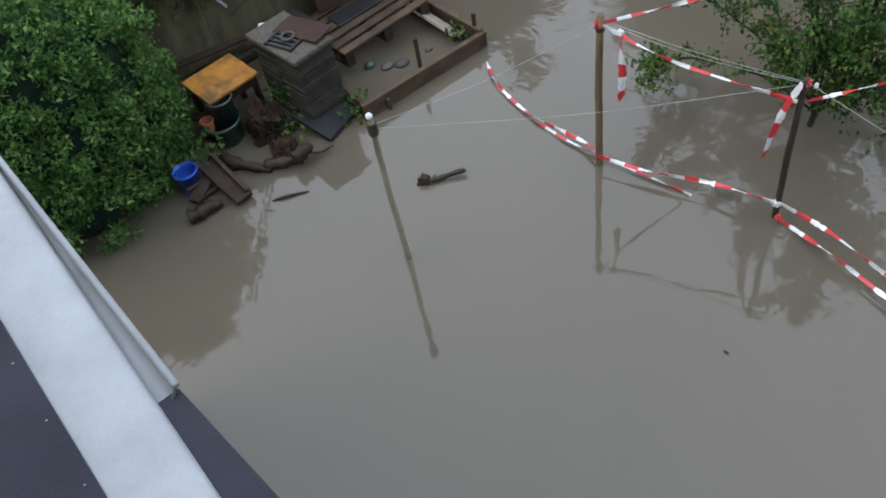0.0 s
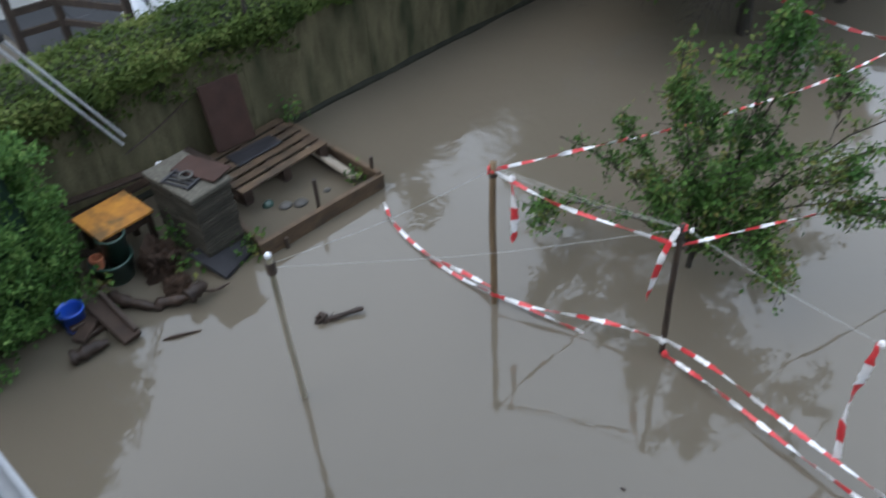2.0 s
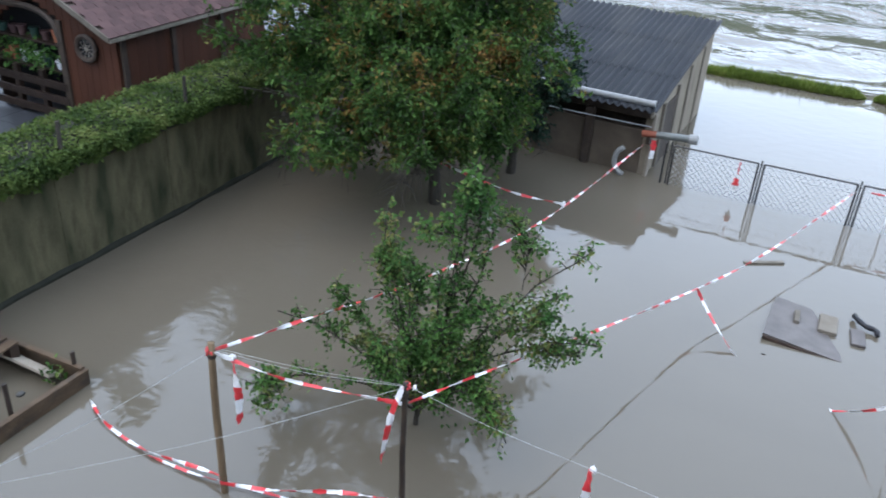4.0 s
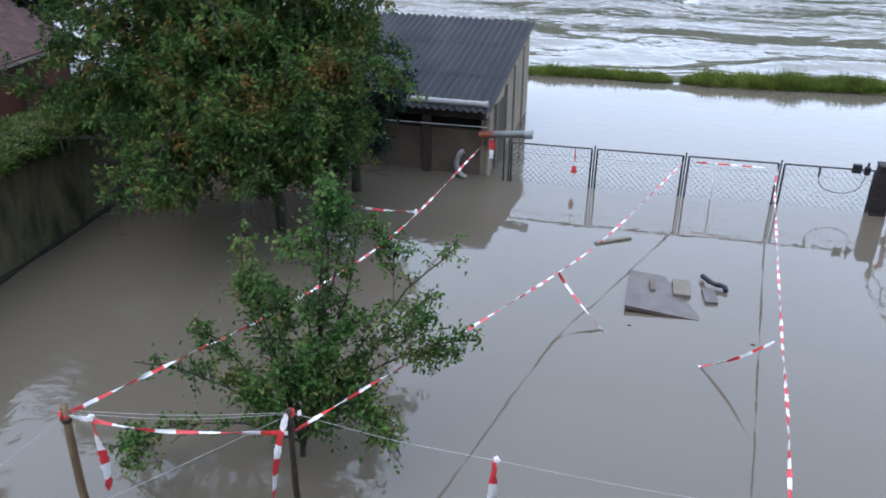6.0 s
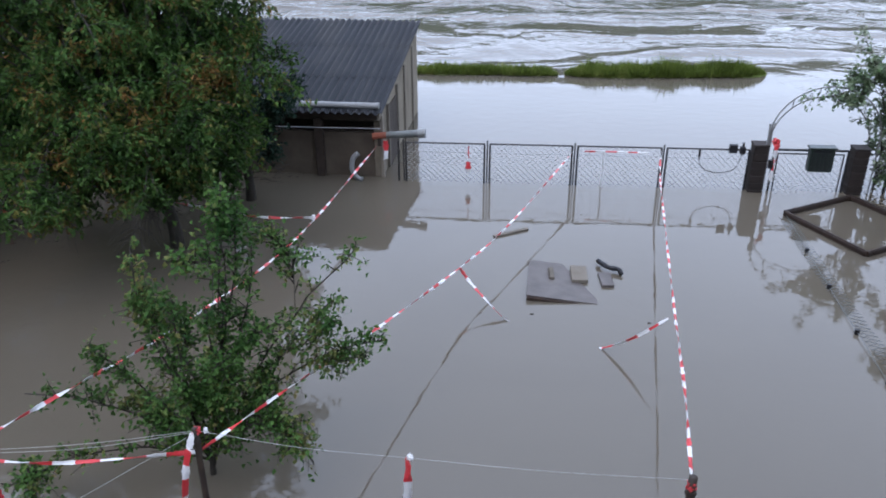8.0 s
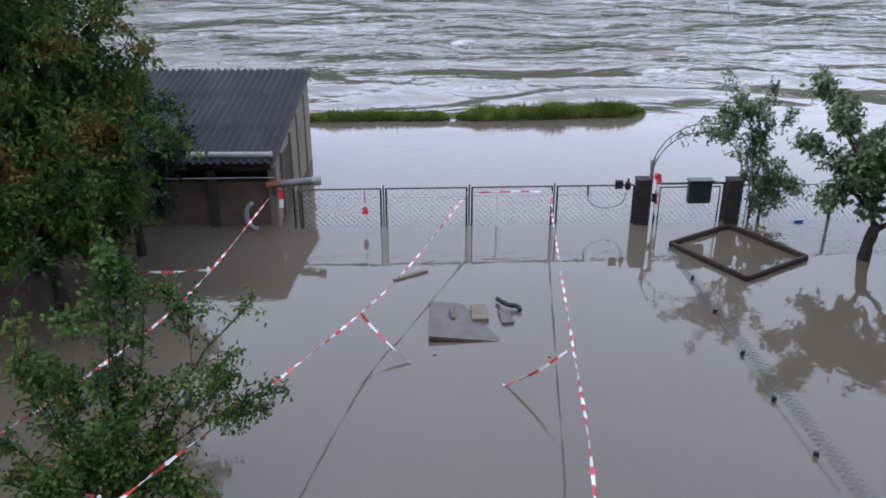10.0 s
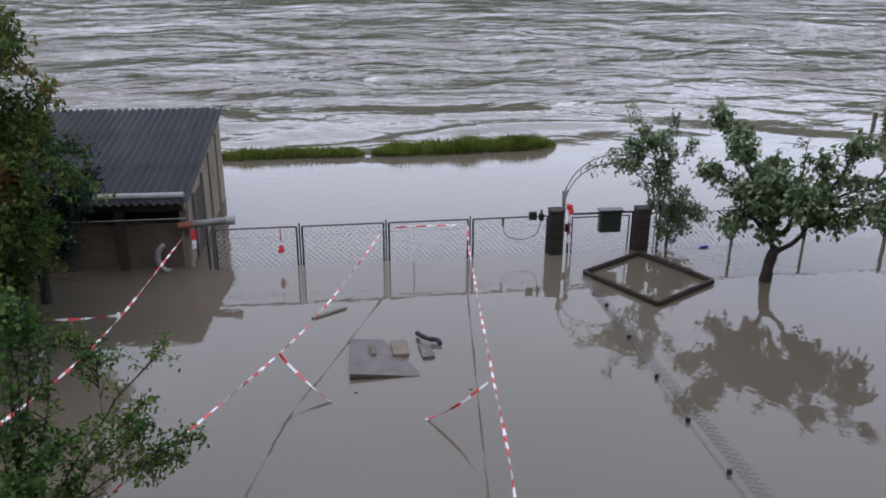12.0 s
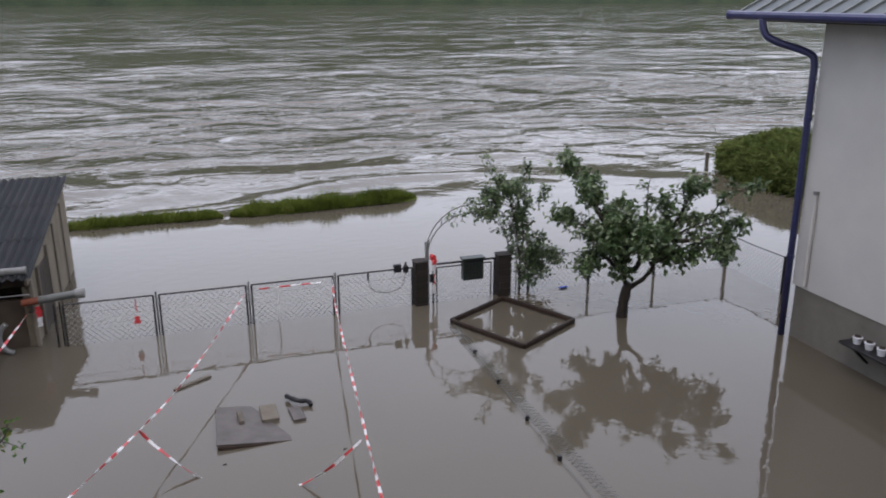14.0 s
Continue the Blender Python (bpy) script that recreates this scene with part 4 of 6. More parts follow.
    for p in ((1.5, -0.2, 3.3), (1.25, -0.3, 4.0), (1.0, 0.1, 3.6), (0.6, -0.5, 4.2), (0.3, 0.3, 4.5), (0.9, -0.6, 3.7), (-0.2, -0.5, 4.4)):
        limbs.append([(0, 0, 0.75), (p[0] * 0.25, p[1] * 0.3, 1.7), (p[0] * 0.6, p[1] * 0.6, 0.5 + p[2] * 0.62), p])

    def open_below(p):
        u = -0.88 * p[0] - 0.47 * p[1]
        if u > 0.85:
            return p[2] < 0.5 + 0.75 * max(0, u - 1.1) + 0.35 * noise.noise(Vector(p) * 1.7)
        return p[2] < 0.5 + 0.42 * max(0, p[0] * 0.42 - p[1] * 0.9) + 0.4 * noise.noise(Vector(p) * 1.7)

    build_tree("large_tree", "spreading garden tree with rust-tinged green leaves", "tree", (-4.45, 9.54, 0),
               [(0.04, 0.0, -0.5), (0, 0, 0.2), (-0.06, 0, 0.75), (-0.1, 0, 1.3)], limbs, 0.08, 8600, 0.55, 18, 0.074, TREE_LEAF, 22, up=0.0, start=0.5, droop=0.34, floor=0.3, bias=0.85, spray=0.45, bare=open_below, narrow=0.5)
    # unseen tall trees added beyond the neighbour's cabin to darken the yard water's mirror
    for base, seed, tall, wide in (((-12.2, 15.4, 0), 51, 10.5, 2.6), ((-15.9, 12.4, 0), 52, 9.5, 2.5), ((-9.6, 18.6, 0), 53, 9.0, 2.2)):
        q = np.random.default_rng(seed)
        limbs = []
        for i in range(26):
            a, f = i * 2.4, q.uniform(0.12, 1.0)
            w = wide * math.sqrt(max(0.03, 1 - (2 * f - 0.9) ** 2 / 1.3)) * q.uniform(0.7, 1.0)
            z = 1.6 + (tall - 1.8) * f
            limbs.append([(0, 0, z * 0.45), (w * 0.4 * math.cos(a), w * 0.4 * math.sin(a), z * 0.7), (w * math.cos(a), w * math.sin(a), z)])
        build_tree("unseen_tree", "unseen tall tree added beyond the cabin to darken reflections", "tree", base, [(0, 0, -0.4), (0.05, 0, 2.0), (0, 0.05, tall * 0.6)], limbs, 0.16, 1500, 0.9, 9, 0.3, TREE_LEAF, seed, start=0.25, floor=1.5, side=1, narrow=0.6)
    # darker tree beside the shed
    limbs = []
    for i in range(12):
        a, e = i * 2.4, rng.uniform(-0.5, 0.95)
        r = math.sqrt(1 - e * e)
        p = Vector((-0.05 + 0.9 * r * math.cos(a), 0.65 * r * math.sin(a), 1.95 + 1.0 * e))
        limbs.append([(0, 0, 0.6), (p.x * 0.3, p.y * 0.3, 1.0), (p.x * 0.6, p.y * 0.6, 0.4 + p.z * 0.55), tuple(p)])
    build_tree("dark_shrub_tree", "small dense dark green tree in front of the shed", "tree", (-3.95, 11.15, 0),
               [(0, 0, -0.5), (0.03, 0, 0.3), (0, 0, 0.9)], limbs, 0.07, 1300, 0.34, 10, 0.07, DARK_LEAF_AND_CORE, 23, start=0.35, floor=0.6, narrow=0.6)
    # apple tree
    build_tree("apple_tree", "leaning apple tree with dark trunk in flood water", "tree", (6.54, 10.52, 0),
               [(0, 0, -0.4), (0.0, 0, 0.1), (0.03, -0.02, 0.42), (0.08, -0.05, 0.56)],
               [[(0.05, -0.03, 0.45), (0.28, -0.18, 0.75), (0.55, -0.33, 1.3), (0.9, -0.55, 1.6), (1.35, -0.85, 1.85)],
                [(0.05, -0.03, 0.45), (-0.05, 0.05, 0.9), (-0.2, 0.12, 1.35), (-0.38, 0.22, 1.75), (-0.5, 0.26, 1.95)],
                [(-0.05, 0.05, 0.85), (-0.4, 0.25, 1.3), (-0.8, 0.48, 1.65)],
                [(-0.1, 0.08, 1.1), (-0.5, 0.3, 1.9), (-0.76, 0.46, 2.4)],
                [(-0.05, 0.02, 0.9), (0.1, -0.25, 1.4), (0.25, -0.15, 2.3)],
                [(0.4, -0.25, 1.0), (0.7, -0.3, 1.7), (0.85, -0.5, 2.15)],
                [(0.55, -0.33, 1.3), (1.0, -0.7, 1.35), (1.28, -0.8, 1.15)],
                [(-0.05, 0.05, 0.8), (-0.4, 0.1, 1.05), (-0.55, 0.3, 0.8)],
                [(0.0, 0.0, 0.9), (0.2, 0.45, 1.4), (0.3, 0.7, 1.7)],
                [(0.1, -0.1, 0.8), (0.1, -0.55, 1.3), (0.0, -0.75, 1.5)],
                [(0.1, -0.1, 0.8), (0.3, -0.2, 1.3), (0.5, -0.3, 1.75)],
                [(0.0, 0.0, 0.9), (0.0, -0.1, 1.3), (0.02, -0.05, 1.8)],
                [(0.0, 0.0, 0.9), (-0.2, -0.1, 1.2), (-0.45, -0.1, 1.5)],
                [(0.3, -0.2, 0.9), (0.6, -0.4, 1.1), (0.85, -0.6, 1.2)]],
               0.085, 1150, 0.3, 7, 0.09, APPLE_LEAF, 31, start=0.36, droop=0.12, bias=1.15, floor=0.62, narrow=0.62)
    # rose on the arch
    build_tree("climbing_rose", "climbing rose bush trained over the garden arch", "rose bush", (5.46, 12.12, 0),
               [(0, 0, -0.4), (0.0, 0, 0.2), (0.02, 0, 0.5)],
               [[(0, 0, 0.1), (-0.06, 0.02, 0.8), (-0.1, 0, 1.35), (-0.4, 0, 1.72), (-0.92, 0.02, 1.66)],
                [(0, 0, 0.3), (0.05, 0.03, 1.0), (0.1, 0, 1.5), (0.1, 0, 1.75)],
                [(0, 0, 0.9), (-0.1, 0.05, 1.5), (-0.4, 0.05, 1.75), (-0.7, 0.0, 1.78)],
                [(0, 0, 0.9), (-0.15, -0.05, 1.4), (-0.35, -0.06, 1.6), (-0.6, -0.06, 1.52)],
                [(0, 0, 0.6), (-0.15, 0, 1.5), (-0.28, 0, 1.75), (-0.34, -0.05, 1.88)],
                [(0, 0, 0.2), (0.2, 0.03, 0.6), (0.42, 0, 0.75), (0.62, 0.05, 0.55)],
                [(0, 0, 0.2), (0.15, -0.02, 0.5), (0.3, 0, 0.95)],
                [(0, 0, 0.2), (0.1, 0.02, 0.7), (0.12, 0, 1.2)],
                [(0, 0, 0.3), (0.02, -0.04, 0.9), (-0.05, 0, 1.5)],
                [(0, 0, 0.1), (0.25, 0.02, 0.35), (0.4, 0.02, 0.5)]],
               0.02, 620, 0.22, 7, 0.068, APPLE_LEAF, 41, start=0.2, bias=0.9, floor=0.05, narrow=0.65)


build_trees()


def build_grass_bank(name, label, x0, x1, yc, width, height, seed, n, leaf=GRASS, curve_to=0.0):
    rng = np.random.default_rng(seed)
    g = thing(name, label, "grass bank", (0, 0, 0))
    bm = bmesh.new()
    rings = []
    m = 40
    for i in range(m + 1):
        f = i / m
        x = x0 + (x1 - x0) * f
        e = max(0.04, min(1, f * 9, (1 - f) * 9)) ** 0.5
        y = yc + curve_to * f * f + 0.12 * noise.noise(Vector((x, seed, 0)))
        w = width * e * (0.75 + 0.35 * noise.noise(Vector((x * 0.8, 2, seed))))
        h = height * e * (0.5 + 0.25 * noise.noise(Vector((x * 1.3, 5, seed))))
        rings.append([bm.verts.new(p) for p in ((x, y - w, -0.25), (x, y - w * 0.7, h * 0.8), (x, y, h * 1.1), (x, y + w * 0.7, h * 0.8), (x, y + w, -0.25))])
    for a, b in zip(rings, rings[1:]):
        for i in range(4):
            bm.faces.new((a[i], a[i + 1], b[i + 1], b[i]))
    part("turf", bm, leaf, g, smooth=True)
    f = rng.random(n)
    x = x0 + (x1 - x0) * f
    e = np.clip(np.minimum(f * 9, (1 - f) * 9), 0.02, 1) ** 0.5
    gap = np.array([noise.noise(Vector((v * 1.6, 8, seed))) for v in x])
    y = yc + curve_to * f * f + rng.uniform(-1, 1, n) * width * 0.9 * e
    z = rng.random(n) * height * 0.45 * e
    L = height * (0.5 + 0.5 * rng.random(n)) * e * (0.85 + 0.5 * gap)
    d = rng.normal(size=(n, 3)) * 0.38 + np.array([0, 0, 1.0])
    s = rng.normal(size=(n, 3)) * np.array([1, 1, 0.1])
    s = s / np.linalg.norm(s, axis=1)[:, None] * 0.013
    base = np.stack([x, y, z], 1)
    v = np.stack([base - s, base + s, base + d * L[:, None]], 1).reshape(-1, 3)
    k = np.arange(n) * 3
    me = bpy.data.meshes.new("grass")
    me.from_pydata(v.tolist(), [], np.stack([k, k + 1, k + 2], 1).tolist())
    me.materials.append(leaf)
    ob = new("grass", me)
    ob.parent = g
    tagged(ob, kind="stuff")


build_grass_bank("grass_bank", "low strip of green grass standing out of flood", -2.6, 1.0, 18.97, 0.24, 0.17, 1, 7500)
build_grass_bank("grass_bank", "wider tufted strip of green grass in the flood", 1.14, 5.75, 18.98, 0.32, 0.24, 2, 11000, curve_to=0.3)


def build_bank_shrub():
    rng = np.random.default_rng(8)
    b = thing("bank_shrub", "broad rounded green shrub at the river's edge", "shrub", (16.3, 17.6, 0))
    c, r = (0, 0, 0.2), (1.7, 2.9, 0.95)
    part("inner_growth", lump(c, [x * 0.93 for x in r], 6.0, 0.1), FAR_GREEN, b, smooth=True)
    p = shell_points(c, r, 6.0, 60000, rng, 0.1, 0.12)
    leaf_part("leaves", p[p[:, 2] > 0.0], 0.2, rng, FAR_GREEN, b, flat=-1.1, narrow=0.09, bend=0.45)
    solid("bank_post", B(14.9, 14.99, 20.05, 20.14, -0.5, 0.46, bevel=0.01), TIMBER, "short weathered wooden post beside the river shrub", "post")


build_bank_shrub()


# ---- poles, cords and barrier tape ----
def build_pole(at, lean, h, r, material, label, cap=False):
    p = thing("clothes_pole", label, "pole", (at[0], at[1], 0), group="poles in the yard")
    pts = [(lean[0] * f + 0.005 * math.sin(f * 7), lean[1] * f + 0.004 * math.cos(f * 5), -0.5 + (h + 0.5) * f) for f in [i / 8 for i in range(9)]]
    part("shaft", rough_up(T(pts, [r * (1.12 - 0.2 * i / 8) for i in range(9)], 9), 0.004, 9), material, p, smooth=True)
    if cap:
        bm = bmesh.new()
        bmesh.ops.create_uvsphere(bm, u_segments=12, v_segments=8, radius=0.025, matrix=Matrix.Translation((lean[0], lean[1], h + 0.02)))
        part("cap", bm, CLOTH_WHITE, p, "white plastic knob", smooth=True)
        part("cord_winding", T([(lean[0], lean[1], h - 0.14), (lean[0], lean[1], h - 0.04)], r + 0.012, 9), DARK_POLE, p)
    else:
        part("notch", T([(lean[0], lean[1], h - 0.13), (lean[0], lean[1], h - 0.1)], r + 0.005, 9), DARK_POLE, p)


P1, P2, P3, P5 = (-3.845, 1.97), (-3.46, 3.75), (-2.075, 4.235), (1.09, 3.9)
build_pole(P1, (0, 0), 1.46, 0.024, PALE_POLE, "slim peeled pole with white knob in flood water", True)
build_pole(P2, (0.01, 0.0), 1.48, 0.03, POLE, "brown wooden pole wrapped with barrier tape")
build_pole(P3, (-0.01, -0.01), 1.33, 0.024, DARK_POLE, "dark wet wooden stake with tape tied round")
build_pole(P5, (0, 0), 1.42, 0.03, DARK_POLE, "dark wooden stake with knotted tape on top")


def cord(a, b, sag):
    m = [(a[i] + b[i]) / 2 for i in range(3)]
    m[2] -= sag
    solid("washing_line", T(curve([a, m, b], 14), 0.0021, 4), STRING, "thin pale washing line between wooden poles", "cord", "washing lines")


cord((*P1, 1.40), (*P2, 1.40), 0.05)
cord((*P1, 1.37), (*P3, 1.29), 0.06)
cord((P2[0], P2[1], 1.44), (P3[0], P3[1], 1.30), 0.03)
cord((P2[0], P2[1], 1.42), (P3[0], P3[1], 1.29), 0.05)
cord((*P3, 1.30), (-0.65, 4.1, 1.28), 0.03)
cord((-0.65, 4.1, 1.28), (*P5, 1.4), 0.02)


def tape(pts, n=60, width=0.05, stripe=0.125, twist=2.0, start=0, label="red and white barrier tape strung between poles", roll=1.2, group="barrier tapes", wander=0.5):
    """A twisted ribbon with alternating stripes."""
    c = curve(pts, n)
    bm = bmesh.new()
    rows, dist, run = [], [], 0.0
    for i, p in enumerate(c):
        d = (c[min(i + 1, n - 1)] - c[max(i - 1, 0)]).normalized()
        side = d.cross(Vector((0, 0, 1)) if abs(d.z) < 0.95 else Vector((1, 0, 0))).normalized()
        up = side.cross(d)
        a = roll + twist * math.pi * i / (n - 1) + wander * noise.noise(Vector((i * 0.23, start * 3.1, p.x)))
        w = width * (0.62 + 0.38 * abs(noise.noise(Vector((i * 0.31, 5 + start, p.y))) * 2)) / 2
        e, t = side * math.cos(a) + up * math.sin(a), up * math.cos(a) - side * math.sin(a)
        rows.append([bm.verts.new(p + e * (w * k) + t * q) for k, q in ((-1, -0.0012), (0, -0.004), (1, -0.0012), (1, 0.0012), (0, -0.0016), (-1, 0.0012))])
        dist.append(run)
        if i < n - 1:
            run += (c[i + 1] - p).length
    for i in range(n - 1):
        k = (int((dist[i] + dist[i + 1]) / 2 / stripe) + start) % 2
        for j in range(6):
            f = bm.faces.new((rows[i][j], rows[i][(j + 1) % 6], rows[i + 1][(j + 1) % 6], rows[i + 1][j]))
            f.material_index = k
    bm.faces.new(rows[0])
    bm.faces.new(rows[-1][::-1])
    me = mesh("barrier_tape", bm, [RED, WHITE])
    return tagged(new("barrier_tape", me), label, "barrier tape", group)


def knot(at, r=0.04, seed=0, kind=0):
    r *= 0.68
    bm = lump(at, (r, r, r * 1.3), seed, 0.6, 3)
    solid("tape_knot", bm, WHITE if kind else RED, "knotted end of barrier tape on a pole", "knot", "tape knots")


def build_tapes():
    # upper run: pole to shed, pole to pole, pole to fence
    tape([(P2[0] + 0.03, P2[1], 1.42), (-3.29, 4.9, 1.12), (-3.1, 6.1, 0.84), (-2.80, 8.1, 0.50), (-2.52, 9.5, 0.49), (-2.15, 12.1, 0.55)], 260, 0.037, 0.14, 9, 0)
    tape([(P2[0] + 0.03, P2[1], 1.40), (-2.9, 3.92, 1.24), (P3[0] - 0.02, P3[1], 1.12)], 90, 0.038, 0.14, 2.4, 1)
    tape([(P3[0], P3[1] + 0.03, 1.12), (-1.75, 5.1, 1.0), (-1.28, 6.3, 0.80), (-0.59, 8.27, 0.47), (-0.02, 9.6, 0.45), (0.9, 12.04, 0.56)], 260, 0.032, 0.14, 8, 0)
    tape([(2.22, 12.02, 0.6), (2.16, 11.6, 0.42), (1.99, 10.3, 0.5), (1.76, 8.5, 0.64), (1.56, 6.9, 0.76), (1.33, 5.3, 1.06), (P5[0], P5[1], 1.37)], 280, 0.035, 0.14, 7, 1)
    # cross tapes dipping into the water
    tape([(-0.59, 8.3, 0.46), (-0.42, 8.2, 0.28), (-0.05, 7.94, 0.01), (0.1, 7.9, -0.03)], 46, 0.04, 0.15, 1.5, 0, "slack red and white tape dipping into flood water")
    tape([(0.86, 7.5, -0.03), (0.98, 7.44, 0.01), (1.26, 7.28, 0.25), (1.55, 7.11, 0.6)], 46, 0.04, 0.15, 1.5, 1, "slack red and white tape dipping into flood water")
    tape([(-2.53, 9.47, 0.5), (-3.3, 9.45, 0.5), (-4.36, 9.42, 0.68)], 70, 0.042, 0.15, 2.5, 1)
    tape([(-4.46, 9.55, 0.7), (-5.8, 9.75, 0.75), (-7.15, 9.95, 0.75)], 70, 0.042, 0.15, 2.5, 0)
    # low run on the water: raised bed to poles, and on to the right
    tape([(-5.22, 4.02, 0.02), (-5.1, 3.96, 0.03), (-4.85, 3.85, 0.035), (-4.35, 3.77, 0.03), (-3.8, 3.8, 0.06), (P2[0], P2[1] + 0.03, 0.12)], 130, 0.04, 0.125, 3, 1)
    tape([(P2[0], P2[1] - 0.04, 0.12), (-3.05, 3.86, 0.11), (-2.55, 4.08, 0.14), (P3[0], P3[1] - 0.04, 0.18)], 90, 0.046, 0.125, 2.2, 0)
    tape([(-4.25, 3.74, 0.02), (-3.75, 3.76, 0.03), (-3.2, 3.86, 0.03), (-2.66, 3.97, 0.01)], 70, 0.035, 0.14, 2.2, 0, "loose end of barrier tape drifting on the flood")
    tape([(P3[0] + 0.03, P3[1] - 0.02, 0.18), (-1.65, 4.24, 0.15), (-1.2, 4.18, 0.14), (-0.52, 4.06, 0.16), (0.3, 3.99, 0.12), (P5[0], P5[1], 0.16)], 150, 0.046, 0.125, 3, 1)
    tape([(P3[0] + 0.04, P3[1] - 0.05, 0.05), (-1.72, 4.16, 0.06), (-1.42, 4.12, 0.07), (-0.8, 4.02, 0.07), (-0.3, 3.97, 0.06), (0.4, 3.92, 0.02)], 120, 0.042, 0.125, 3, 0)
    # hanging ends
    tape([(-3.30, 3.80, 1.36), (-3.29, 3.80, 1.2), (-3.28, 3.81, 1.0), (-3.29, 3.81, 0.75)], 34, 0.075, 0.13, 0.9, 0, "torn end of barrier tape hanging down", roll=0.4)
    tape([(-2.09, 4.2, 1.31), (-2.15, 4.17, 1.1), (-2.19, 4.15, 0.85), (-2.22, 4.13, 0.58)], 34, 0.065, 0.13, 1.0, 1, "torn end of barrier tape hanging down", roll=0.4)
    tape([(-0.64, 4.1, 1.28), (-0.65, 4.1, 1.0), (-0.66, 4.1, 0.6), (-0.6, 4.08, 0.18)], 50, 0.075, 0.19, 1.6, 0, "barrier tape hanging from the washing line", roll=0.3)
    tape([(-7.08, 9.95, 0.75), (-7.06, 9.95, 0.4), (-7.07, 9.95, 0.06)], 24, 0.07, 0.14, 0.4, 1, "torn end of barrier tape hanging down", roll=0.6)
    tape([(-1.99, 12.02, 0.68), (-1.98, 12.02, 0.55), (-1.99, 12.02, 0.38)], 16, 0.1, 0.17, 0.3, 0, "torn end of barrier tape hanging down", roll=1.5)
    tape([(-0.70, 12.05, 0.62), (-0.70, 12.05, 0.5), (-0.69, 12.04, 0.42)], 10, 0.022, 0.4, 0.1, 0, "red scrap of tape on the fence", roll=1.5)
    tape([(-0.70, 12.04, 0.36), (-0.70, 12.03, 0.28), (-0.71, 12.03, 0.18)], 10, 0.1, 0.12, 0.2, 0, "red scrap of tape on the fence", roll=1.5, wander=0.1)
    tape([(1.08, 12.05, 0.57), (1.5, 12.05, 0.575), (2.05, 12.05, 0.57)], 40, 0.03, 0.16, 0.3, 0, "tape woven along the fence", roll=1.5)
    tape([(1.36, 12.05, 0.57), (1.37, 12.05, 0.3), (1.36, 12.05, 0.0)], 20, 0.03, 0.6, 0.2, 1, "grey strip of tape hanging on the fence", roll=1.5)
    tape([(3.9, 11.98, 0.85), (3.88, 11.96, 0.7), (3.89, 11.97, 0.5), (3.88, 11.96, 0.2)], 24, 0.1, 0.16, 1.1, 0, "crumpled barrier tape knotted round the gate post", roll=0.4)
    for at, r, s, k in (((P2[0], P2[1] - 0.01, 1.41), 0.042, 1, 0), ((P3[0], P3[1], 1.30), 0.036, 2, 0), ((P3[0] + 0.05, P3[1] + 0.02, 1.29), 0.022, 3, 1), ((P3[0], P3[1] - 0.02, 0.16), 0.04, 4, 1),
                        ((P3[0] + 0.05, P3[1] - 0.04, 0.05), 0.035, 5, 0), ((P5[0], P5[1], 1.36), 0.045, 6, 0), ((-0.63, 4.1, 1.285), 0.026, 7, 1), ((P2[0], P2[1], 0.13), 0.042, 8, 0),
                        ((3.86, 12.0, 0.82), 0.055, 9, 0), ((-3.3, 3.8, 1.37), 0.035, 10, 1), ((-2.55, 9.47, 0.5), 0.04, 12, 1)):
        knot(at, r, s, k)


build_tapes()


